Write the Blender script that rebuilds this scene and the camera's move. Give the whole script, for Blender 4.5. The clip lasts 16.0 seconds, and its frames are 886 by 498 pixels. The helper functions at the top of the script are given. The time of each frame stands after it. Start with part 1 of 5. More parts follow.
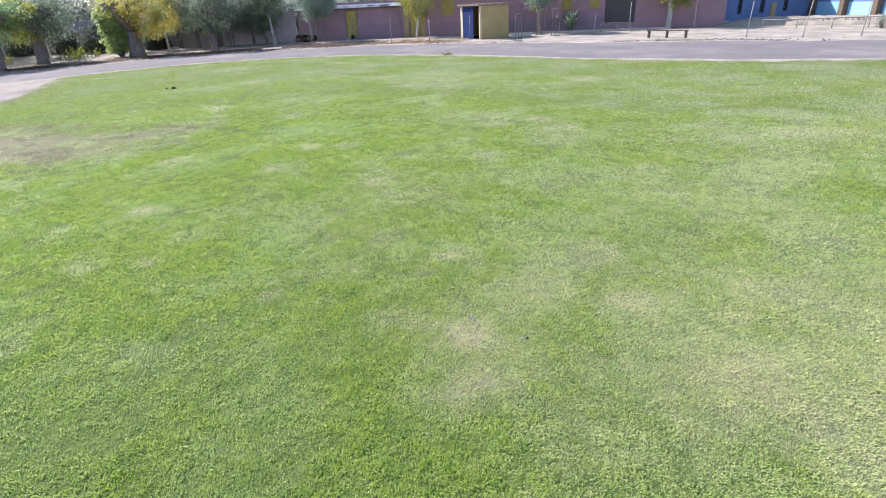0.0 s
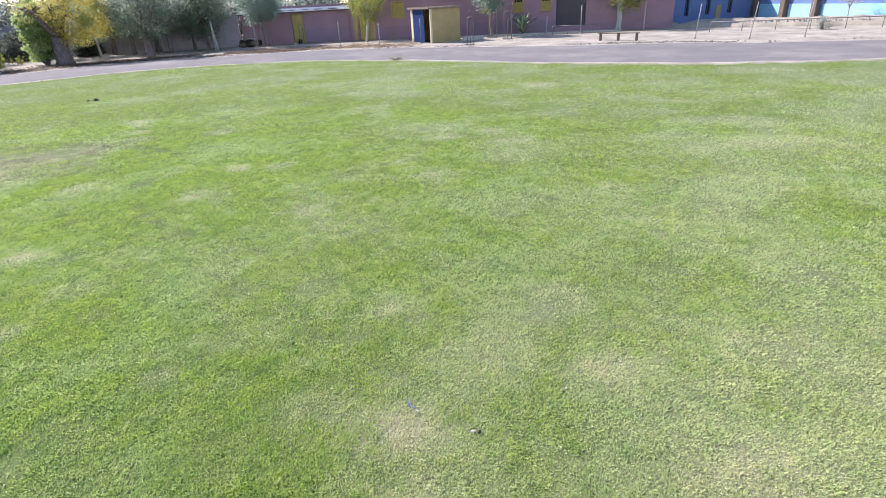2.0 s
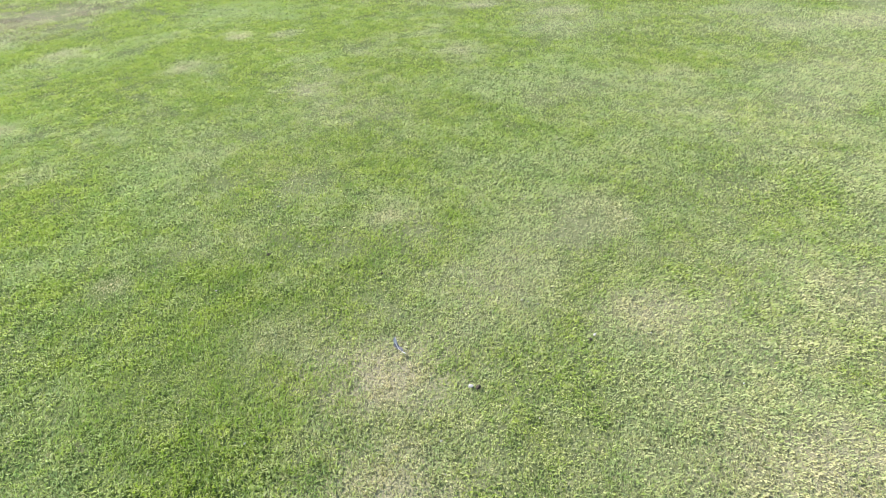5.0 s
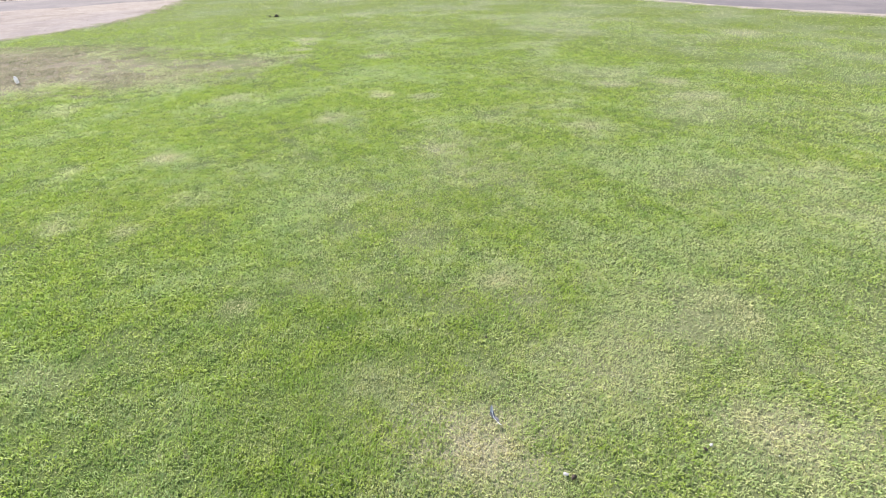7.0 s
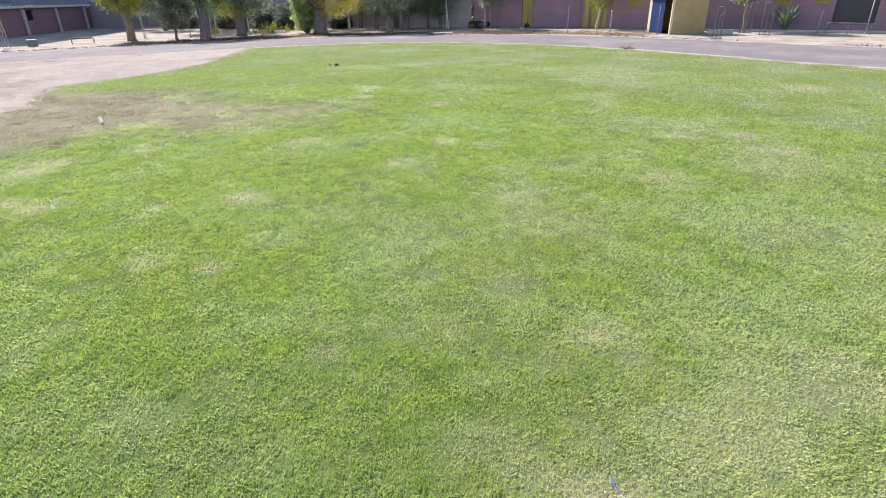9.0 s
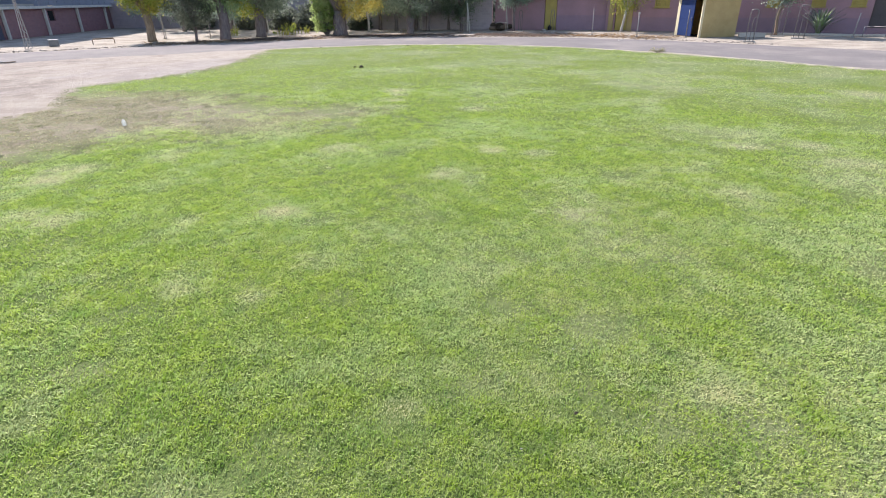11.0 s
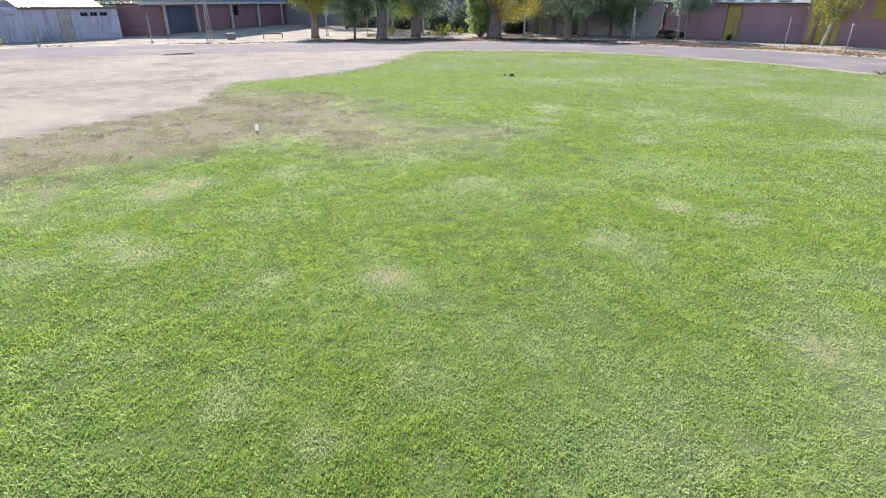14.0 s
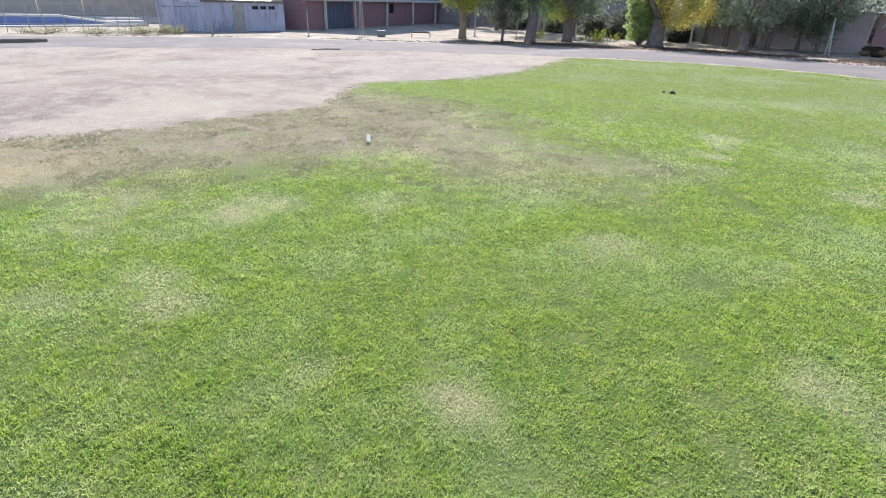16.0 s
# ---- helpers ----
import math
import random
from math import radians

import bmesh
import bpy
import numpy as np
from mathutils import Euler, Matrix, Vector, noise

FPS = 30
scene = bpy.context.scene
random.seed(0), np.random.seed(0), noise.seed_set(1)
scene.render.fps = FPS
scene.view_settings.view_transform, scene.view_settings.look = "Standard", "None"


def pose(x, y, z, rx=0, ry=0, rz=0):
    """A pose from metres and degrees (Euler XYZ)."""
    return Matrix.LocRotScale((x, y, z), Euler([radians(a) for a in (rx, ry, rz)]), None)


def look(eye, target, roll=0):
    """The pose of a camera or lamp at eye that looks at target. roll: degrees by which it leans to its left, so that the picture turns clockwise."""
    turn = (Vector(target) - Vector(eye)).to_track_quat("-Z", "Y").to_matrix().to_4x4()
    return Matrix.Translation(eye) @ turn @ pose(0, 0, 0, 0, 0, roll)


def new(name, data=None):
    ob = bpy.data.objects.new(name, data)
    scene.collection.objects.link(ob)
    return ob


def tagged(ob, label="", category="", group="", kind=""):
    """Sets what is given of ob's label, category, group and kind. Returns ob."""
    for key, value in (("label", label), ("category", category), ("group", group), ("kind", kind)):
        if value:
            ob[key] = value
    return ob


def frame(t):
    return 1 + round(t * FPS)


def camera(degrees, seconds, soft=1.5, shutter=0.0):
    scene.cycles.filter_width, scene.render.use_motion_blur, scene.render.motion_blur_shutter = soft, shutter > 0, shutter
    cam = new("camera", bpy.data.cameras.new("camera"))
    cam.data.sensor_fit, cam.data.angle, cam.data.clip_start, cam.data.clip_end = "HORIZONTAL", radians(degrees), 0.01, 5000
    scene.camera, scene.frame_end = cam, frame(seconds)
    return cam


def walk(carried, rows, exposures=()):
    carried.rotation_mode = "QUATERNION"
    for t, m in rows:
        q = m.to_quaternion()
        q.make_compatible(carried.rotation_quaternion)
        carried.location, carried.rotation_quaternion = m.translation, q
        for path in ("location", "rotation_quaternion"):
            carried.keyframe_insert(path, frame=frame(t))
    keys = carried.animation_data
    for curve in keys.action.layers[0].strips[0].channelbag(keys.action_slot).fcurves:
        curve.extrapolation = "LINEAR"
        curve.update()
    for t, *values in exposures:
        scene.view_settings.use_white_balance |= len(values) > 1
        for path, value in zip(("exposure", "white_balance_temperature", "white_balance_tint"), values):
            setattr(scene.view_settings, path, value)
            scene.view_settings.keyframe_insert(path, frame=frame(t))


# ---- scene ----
cam = camera(79.2, 16.0, 1.05)
PATH = [
    (0, (0.546, 0.746, 2.972), (-0.692, 2.069, 2.125), -3.0),
    (0.5, (0.449, 0.933, 2.952), (-0.789, 2.258, 2.108), -3.0),
    (1, (0.307, 1.203, 2.975), (-0.918, 2.541, 2.132), -3.1),
    (1.5, (0.138, 1.506, 2.985), (-1.04, 2.884, 2.141), -3.0),
    (2, (-0.048, 1.847, 2.964), (-1.178, 3.264, 2.118), -3.1),
    (2.5, (-0.228, 2.186, 2.951), (-1.338, 3.62, 2.108), -3.2),
    (2.6, (-0.246, 2.21, 2.941), (-1.35, 3.639, 2.081), -3.2),
    (2.8, (-0.3, 2.282, 2.909), (-1.371, 3.677, 1.958), -3.2),
    (3, (-0.387, 2.422, 2.89), (-1.417, 3.784, 1.849), -2.6),
    (3.2, (-0.388, 2.541, 2.868), (-1.398, 3.837, 1.728), -3.6),
    (5.3, (-0.522, 2.765, 2.582), (-1.655, 3.894, 1.381), -2.7),
    (5.5, (-0.523, 2.739, 2.587), (-1.685, 3.841, 1.39), -2.4),
    (6, (-0.518, 2.727, 2.61), (-1.792, 3.705, 1.418), -1.9),
    (6.5, (-0.546, 2.715, 2.628), (-1.873, 3.63, 1.445), -1.8),
    (7, (-0.588, 2.701, 2.619), (-2.021, 3.671, 1.617), -1.5),
    (7.2, (-0.59, 2.696, 2.607), (-2.063, 3.706, 1.705), -0.5),
    (7.5, (-0.595, 2.688, 2.588), (-2.073, 3.724, 1.727), 1.1),
    (8, (-0.647, 2.616, 2.596), (-2.133, 3.643, 1.736), 1.2),
    (8.5, (-0.798, 2.473, 2.588), (-2.326, 3.438, 1.732), -0.4),
    (9, (-0.971, 2.325, 2.618), (-2.534, 3.233, 1.764), -1.1),
    (9.2, (-1.061, 2.274, 2.619), (-2.63, 3.176, 1.767), -0.9),
    (11.5, (-2.16, 2.196, 2.539), (-3.751, 3.063, 1.693), -1.0),
    (12, (-2.427, 2.319, 2.57), (-4.022, 3.179, 1.724), -1.0),
    (12.5, (-2.767, 2.452, 2.559), (-4.364, 3.31, 1.715), -1.0),
    (13, (-3.158, 2.597, 2.555), (-4.763, 3.443, 1.712), -0.9),
    (13.5, (-3.555, 2.73, 2.567), (-5.231, 3.427, 1.727), -0.4),
    (14, (-3.981, 2.901, 2.582), (-5.741, 3.344, 1.743), 0.2),
    (14.5, (-4.429, 3.045, 2.548), (-6.213, 3.384, 1.709), 0.6),
    (15, (-4.933, 3.188, 2.507), (-6.724, 3.489, 1.669), 0.7),
    (15.5, (-5.406, 3.305, 2.536), (-7.21, 3.514, 1.698), 1.0),
    (16, (-5.891, 3.407, 2.567), (-7.706, 3.396, 1.725), 1.7),
]
walk(cam, [(t, look(eye, target, roll)) for t, eye, target, roll in PATH],
     exposures=[(0, 0.95, 6110, 16.5), (3.0, 0.96, 6120, 17.5), (5.5, 0.97, 6450, 16), (8, 0.96, 6560, 16.5), (12.5, 0.97, 6490, 13.5), (14, 0.96, 6440, 12.5), (16, 0.97, 6350, 12.5)])

# ---------------------------------------------------------------- light
U = 1.116                      # metres per unit of the plan
SUN_AZ, SUN_EL = 185.0, 39.0   # degrees from +x, degrees up

world = bpy.data.worlds.new("world")
scene.world = world
world.use_nodes = True
wn = world.node_tree.nodes
sky = wn.new("ShaderNodeTexSky")
sky.sky_type = "NISHITA"
sky.sun_disc = False
sky.sun_elevation = radians(SUN_EL)
sky.sun_rotation = radians(90 - SUN_AZ)
sky.air_density, sky.dust_density = 1.1, 0.5
wn["Background"].inputs["Strength"].default_value = 0.115
world.node_tree.links.new(sky.outputs["Color"], wn["Background"].inputs["Color"])

sun_data = bpy.data.lights.new("sun", "SUN")
sun_data.energy, sun_data.angle, sun_data.color = 4.4, radians(0.55), (1.0, 0.955, 0.895)
sun = new("sun", sun_data)
sd_ = Vector((math.cos(radians(SUN_AZ)) * math.cos(radians(SUN_EL)), math.sin(radians(SUN_AZ)) * math.cos(radians(SUN_EL)), math.sin(radians(SUN_EL))))
sun.matrix_world = look(sd_ * 200, (0, 0, 0))

rng = np.random.default_rng(7)


def P(x, y, z=0.0):
    """A place of the plan, in metres."""
    return Vector((x * U, y * U, z))


# ---------------------------------------------------------------- materials
class Mat:
    """A small writer of node materials."""

    def __init__(self, name, rough=0.8, metal=0.0, spec=0.3):
        self.m = bpy.data.materials.new(name)
        self.m.use_nodes = True
        self.t = self.m.node_tree
        self.b = self.t.nodes["Principled BSDF"]
        self.b.inputs["Roughness"].default_value = rough
        self.b.inputs["Metallic"].default_value = metal
        self.b.inputs["Specular IOR Level"].default_value = spec
        self.pos = self.t.nodes.new("ShaderNodeNewGeometry").outputs["Position"]

    def node(self, kind, **inputs):
        n = self.t.nodes.new(kind)
        for k, v in inputs.items():
            self.put(n.inputs[k.replace("_", " ")], v)
        return n

    def put(self, socket, v):
        if isinstance(v, bpy.types.NodeSocket):
            self.t.links.new(v, socket)
        elif isinstance(v, tuple) and len(v) == 3 and socket.type == "RGBA":
            socket.default_value = (*v, 1)
        else:
            socket.default_value = v

    def noise(self, scale, detail=3.0, rough=0.55, vec=None, dist=0.0):
        n = self.node("ShaderNodeTexNoise", Vector=vec or self.pos, Scale=scale, Detail=detail, Roughness=rough, Distortion=dist)
        return n.outputs["Fac"]

    def ramp(self, fac, lo, hi, a=0.0, b=1.0):
        n = self.node("ShaderNodeMapRange", Value=fac, From_Min=lo, From_Max=hi, To_Min=a, To_Max=b)
        return n.outputs["Result"]

    def math(self, op, a, b=0.0):
        n = self.t.nodes.new("ShaderNodeMath")
        n.operation = op
        self.put(n.inputs[0], a)
        self.put(n.inputs[1], b)
        return n.outputs[0]

    def mix(self, fac, a, b, blend="MIX"):
        n = self.t.nodes.new("ShaderNodeMix")
        n.data_type, n.blend_type = "RGBA", blend
        self.put(n.inputs["Factor"], fac)
        self.put(n.inputs["A"], a)
        self.put(n.inputs["B"], b)
        return n.outputs["Result"]

    def attr(self, name):
        n = self.t.nodes.new("ShaderNodeAttribute")
        n.attribute_name = name
        return n.outputs["Fac"]

    def object_random(self):
        return self.t.nodes.new("ShaderNodeObjectInfo").outputs["Random"]

    def island(self):
        return self.t.nodes.new("ShaderNodeNewGeometry").outputs["Random Per Island"]

    def color(self, v):
        self.put(self.b.inputs["Base Color"], v)
        return self

    def bump(self, height, strength=0.5, dist=0.02):
        n = self.node("ShaderNodeBump", Height=height, Strength=strength, Distance=dist)
        self.put(self.b.inputs["Normal"], n.outputs["Normal"])
        return self


def surface(name, base, dark, grain=30.0, blotch=1.2, rough=0.85, metal=0.0, bump=0.3, spec=0.25, vary=0.0):
    """A plain worn surface: blotches and grain between two colours."""
    m = Mat(name, rough, metal, spec)
    f = m.math("ADD", m.ramp(m.noise(blotch, 4), 0.32, 0.72, 0, 0.65), m.ramp(m.noise(grain, 2), 0.3, 0.7, 0, 0.35))
    c = m.mix(f, dark, base)
    if vary:
        c = m.mix(m.math("MULTIPLY", m.object_random(), vary), c, dark)
    m.color(c)
    m.bump(m.noise(grain, 3), bump, 0.01)
    return m.m


def streaked(name, base, dark):
    """Old plaster with dark runs down the wall."""
    m = Mat(name, 0.9, 0, 0.15)
    stretch = m.node("ShaderNodeMapping", Vector=m.pos, Scale=(3.0, 3.0, 0.5))
    c = m.mix(m.ramp(m.noise(1.5, 5, 0.7, vec=stretch.outputs[0]), 0.50, 0.66, 0, 0.8), base, dark)
    c = m.mix(m.ramp(m.noise(0.7, 5, 0.65), 0.4, 0.7, 0, 0.4), c, dark)
    m.color(c)
    m.bump(m.noise(18, 3), 0.4, 0.01)
    return m.m


GREEN, GREEN2, STRAW, OLIVE = (0.216, 0.292, 0.040), (0.112, 0.188, 0.042), (0.505, 0.458, 0.325), (0.268, 0.340, 0.190)
SAND, SAND2 = (0.352, 0.296, 0.252), (0.244, 0.203, 0.177)
SOIL, SOIL2 = (0.355, 0.282, 0.228), (0.235, 0.182, 0.146)


def turf_color(m, straw):
    """The lawn's colour over the ground, from place and dryness."""
    dry = m.attr("dry")
    big, mid, fine = m.noise(0.38, 6, 0.68, dist=0.4), m.noise(4.5, 6, 0.76), m.noise(36.0, 4, 0.8)
    c = m.mix(m.ramp(mid, 0.32, 0.58), GREEN2, GREEN)
    c = m.mix(m.ramp(m.math("ADD", big, m.math("MULTIPLY", m.math("SUBTRACT", dry, 0.12), 0.55)), 0.46, 0.64, 0, 0.62), c, OLIVE)
    c = m.mix(m.ramp(m.noise(1.9, 4, 0.7, dist=0.3), 0.53, 0.66, 0, 0.42), c, (0.122, 0.222, 0.040))
    d = m.math("ADD", dry, m.ramp(mid, 0.3, 0.72, -0.24, 0.24))
    d = m.math("ADD", d, m.ramp(fine, 0.28, 0.72, -0.25, 0.25))
    return m.mix(m.ramp(d, 0.05, 1.0, 0, 0.85), c, straw), fine, mid


def ground_material():
    m = Mat("ground_surface", 0.95, 0, 0.1)
    turf, fine, mid = turf_color(m, STRAW)
    streak = m.noise(1.2, 6, 0.75)
    turf = m.mix(m.ramp(streak, 0.55, 0.66, 0, 0.60), turf, (0.36, 0.38, 0.20))
    # dark specks stand for the shaded gaps between leaves where blades are few
    turf = m.mix(m.ramp(fine, 0.30, 0.52, 0.70, 0.0), turf, (0.075, 0.115, 0.035))
    turf = m.mix(m.ramp(streak, 0.32, 0.45, 0.4, 0.0), turf, (0.11, 0.17, 0.05))
    turf = m.mix(0.44, turf, (0.120, 0.136, 0.045))
    # ground under dense blades: thatch with the shade between them in its colour
    shaded_thatch = m.mix(m.ramp(mid, 0.3, 0.7), (0.098, 0.135, 0.040), (0.150, 0.190, 0.064))
    shaded_thatch = m.mix(m.ramp(m.attr("dry"), 0.15, 0.7, 0, 0.8), shaded_thatch, (0.37, 0.33, 0.225))
    turf = m.mix(m.math("MULTIPLY", m.attr("cover"), 0.9), turf, shaded_thatch)
    edge = m.math("ADD", m.ramp(m.noise(1.3, 5, 0.65), 0.2, 0.8, -0.5, 0.5), m.ramp(m.noise(10, 4, 0.75), 0.2, 0.8, -0.45, 0.45))
    streaks = m.noise(0.30, 7, 0.68, dist=0.6)
    sand = m.mix(m.ramp(streaks, 0.40, 0.60), SAND2, SAND)
    sand = m.mix(m.ramp(m.noise(0.13, 6, 0.7, dist=1.0), 0.47, 0.58, 0, 0.7), sand, (0.425, 0.368, 0.31))
    sand = m.mix(m.ramp(m.noise(0.085, 5, 0.65, dist=0.8), 0.52, 0.64, 0, 0.6), sand, (0.34, 0.30, 0.285))
    sand = m.mix(m.ramp(m.noise(7, 5, 0.75), 0.30, 0.46, 0.45, 0.0), sand, SOIL2)
    sand = m.mix(m.ramp(m.noise(1.7, 6, 0.78), 0.50, 0.60, 0.0, 0.5), sand, (0.455, 0.396, 0.342))
    sand = m.mix(m.ramp(m.noise(0.9, 6, 0.8, dist=0.5), 0.34, 0.44, 0.5, 0.0), sand, (0.27, 0.232, 0.20))
    soil = m.mix(m.ramp(m.noise(2.2, 6, 0.75), 0.36, 0.62), SOIL2, SOIL)
    soil = m.mix(m.ramp(m.noise(13, 5, 0.8), 0.44, 0.60, 0.0, 0.6), soil, (0.165, 0.142, 0.10))
    soil = m.mix(m.ramp(m.noise(3.2, 6, 0.8), 0.52, 0.60, 0.0, 0.6), soil, (0.190, 0.195, 0.100))
    soil = m.mix(m.ramp(m.attr("dry"), 0.25, 0.9, 0, 0.75), soil, (0.375, 0.283, 0.172))
    verge = m.mix(m.ramp(m.noise(0.6, 6, 0.65), 0.35, 0.65), (0.30, 0.258, 0.215), (0.50, 0.435, 0.365))
    c = m.mix(m.ramp(m.math("ADD", m.attr("turf"), m.math("MULTIPLY", edge, 0.6)), 0.40, 0.62), verge, turf)
    c = m.mix(m.math("MULTIPLY", m.ramp(m.math("ADD", m.attr("worn"), m.math("MULTIPLY", edge, 0.3)), 0.10, 0.50), 0.5), c, (0.27, 0.25, 0.155))
    w = m.math("ADD", m.attr("worn"), m.math("MULTIPLY", edge, 1.0))
    c = m.mix(m.ramp(w, 0.30, 0.82, 0, 0.85), c, soil)
    s = m.math("ADD", m.attr("sand"), m.math("MULTIPLY", edge, 0.6))
    c = m.mix(m.ramp(s, 0.42, 0.60), c, sand)
    m.color(c)
    m.bump(m.math("ADD", m.noise(40, 3, 0.7), m.math("MULTIPLY", mid, 2.0)), 0.8, 0.03)
    return m.m


def blade_material():
    m = Mat("grass_blade", 0.8, 0, 0.05)
    turf, fine, mid = turf_color(m, (0.405, 0.374, 0.258))
    turf = m.mix(m.ramp(m.island(), 0.3, 1, 0.0, 0.40), turf, (0.36, 0.395, 0.225))
    turf = m.mix(1.0, turf, (1.94, 1.85, 1.66), "MULTIPLY")
    m.color(turf)
    t = m.node("ShaderNodeBsdfTranslucent", Color=m.mix(1.0, turf, (0.98, 1.0, 1.1), "MULTIPLY"))
    mixer = m.t.nodes.new("ShaderNodeMixShader")
    mixer.inputs[0].default_value = 0.45
    m.t.links.new(m.b.outputs[0], mixer.inputs[1])
    m.t.links.new(t.outputs[0], mixer.inputs[2])
    m.t.links.new(mixer.outputs[0], m.t.nodes["Material Output"].inputs["Surface"])
    return m.m


def leaf_material(name, a, b, c):
    m = Mat(name, 0.55, 0, 0.3)
    k = m.mix(m.ramp(m.island(), 0, 0.7), a, b)
    k = m.mix(m.ramp(m.noise(1.3, 3), 0.45, 0.7), k, c)
    m.color(k)
    t = m.node("ShaderNodeBsdfTranslucent", Color=k)
    mixer = m.t.nodes.new("ShaderNodeMixShader")
    mixer.inputs[0].default_value = 0.62
    m.t.links.new(m.b.outputs[0], mixer.inputs[1])
    m.t.links.new(t.outputs[0], mixer.inputs[2])
    m.t.links.new(mixer.outputs[0], m.t.nodes["Material Output"].inputs["Surface"])
    return m.m


def asphalt_material():
    m = Mat("dusty_asphalt", 0.92, 0, 0.2)
    c = m.mix(m.ramp(m.noise(0.5, 6, 0.65), 0.3, 0.7), (0.170, 0.150, 0.149), (0.238, 0.209, 0.201))
    c = m.mix(m.ramp(m.noise(22, 3, 0.7), 0.3, 0.7, 0, 0.35), c, (0.145, 0.138, 0.134))
    c = m.mix(m.ramp(m.noise(0.22, 5, 0.7), 0.50, 0.70, 0, 0.5), c, (0.35, 0.307, 0.275))
    m.color(c)
    m.bump(m.noise(60, 3), 0.4, 0.01)
    return m.m


def bark_material(name, a, b):
    m = Mat(name, 0.95, 0, 0.1)
    stretch = m.node("ShaderNodeMapping", Vector=m.pos, Scale=(9, 9, 1.6))
    f = m.noise(1.6, 5, 0.7, vec=stretch.outputs[0])
    m.color(m.mix(m.ramp(f, 0.35, 0.65), a, b))
    m.bump(f, 0.9, 0.04)
    return m.m


def brick_material(name, a, b, mortar, scale=1.0):
    m = Mat(name, 0.9, 0, 0.15)
    n = m.t.nodes.new("ShaderNodeTexCoord")
    turn = m.node("ShaderNodeMapping", Vector=n.outputs["Object"], Rotation=(radians(90), 0, 0))
    br = m.node("ShaderNodeTexBrick", Vector=turn.outputs[0], Color1=a, Color2=b, Mortar=mortar, Scale=scale, Mortar_Size=0.012, Brick_Width=0.40, Row_Height=0.20)
    m.color(m.mix(m.ramp(m.noise(0.9, 5, 0.65), 0.35, 0.7, 0.0, 0.5), br.outputs["Color"], mortar))
    m.bump(m.noise(25, 3), 0.4, 0.01)
    return m.m


GROUND, BLADE, ASPHALT = ground_material(), blade_material(), asphalt_material()
PURPLE = surface("purple_plaster", (0.431, 0.265, 0.315), (0.306, 0.198, 0.227), 20, 0.7)
PURPLE2 = surface("purple_plaster_band", (0.362, 0.250, 0.312), (0.269, 0.185, 0.231), 20, 0.7)
YELLOW = surface("yellow_paint", (0.480, 0.384, 0.120), (0.372, 0.294, 0.096), 25, 2.0, 0.6)
OCHRE = surface("ochre_plaster", (0.50, 0.385, 0.19), (0.38, 0.28, 0.13), 18, 1.5)
CREAM = surface("cream_paint", (0.74, 0.66, 0.46), (0.62, 0.53, 0.36), 18, 1.5)
ROYAL = surface("royal_blue_paint", (0.017, 0.043, 0.163), (0.012, 0.030, 0.112), 18, 2.0, 0.5)
DARK = surface("dark_inside", (0.022, 0.022, 0.026), (0.012, 0.012, 0.014), 10, 1.0)
DARKBLUE = surface("blue_plaster", (0.169, 0.244, 0.450), (0.125, 0.188, 0.362), 18, 0.9)
# the gallery wall's sunlit tone; its shaded band takes DARKBLUE
SUNLIT_BLUE = surface("sunlit_blue_paint", (0.36, 0.62, 0.80), (0.29, 0.54, 0.74), 18, 0.9)
GREYBLUE = streaked("grey_blue_plaster", (0.483, 0.471, 0.592), (0.241, 0.236, 0.299))
DAMP = surface("damp_plaster", (0.30, 0.30, 0.38), (0.19, 0.19, 0.25), 22, 3.0)
GATE = surface("dark_steel_sheet", (0.137, 0.137, 0.189), (0.091, 0.091, 0.130), 14, 0.6, 0.7)
SHUTTER = surface("dark_shutter_sheet", (0.126, 0.110, 0.118), (0.084, 0.074, 0.079), 14, 0.6, 0.75)
UPPER = surface("grey_sheet_cladding", (0.240, 0.252, 0.318), (0.180, 0.192, 0.240), 14, 0.6)
REDWALL = brick_material("red_brick", (0.345, 0.181, 0.189), (0.285, 0.152, 0.162), (0.294, 0.181, 0.189))
DARKWALL = brick_material("dark_block_wall", (0.470, 0.405, 0.445), (0.392, 0.338, 0.378), (0.478, 0.424, 0.460))
WHITE = surface("old_white_paint", (0.66, 0.63, 0.60), (0.46, 0.43, 0.40), 22, 2.5)
CONCRETE = surface("concrete", (0.42, 0.39, 0.355), (0.30, 0.275, 0.25), 25, 1.5)
PALE = surface("pale_concrete", (0.56, 0.52, 0.47), (0.44, 0.40, 0.36), 25, 1.0)
ZINC = surface("zinc_sheet", (0.527, 0.515, 0.517), (0.357, 0.332, 0.320), 12, 0.9, 0.45, 0.6)
RUST = surface("rusty_sheet", (0.30, 0.24, 0.20), (0.17, 0.13, 0.11), 12, 1.5, 0.7, 0.2)
IRON = surface("grey_iron", (0.25, 0.24, 0.24), (0.15, 0.14, 0.14), 30, 3.0, 0.55, 0.4)
STEEL = surface("weathered_white_steel", (0.46, 0.435, 0.42), (0.29, 0.265, 0.25), 30, 3.0, 0.6, 0.1)
WOOD = surface("weathered_wood", (0.22, 0.165, 0.12), (0.13, 0.095, 0.07), 26, 3.0)
BARK = bark_material("dark_bark", (0.131, 0.105, 0.108), (0.275, 0.227, 0.223))
BARKTAN = bark_material("tan_bark", (0.169, 0.130, 0.098), (0.338, 0.260, 0.195))
LIME = bark_material("lime_washed_bark", (0.38, 0.35, 0.32), (0.58, 0.55, 0.51))
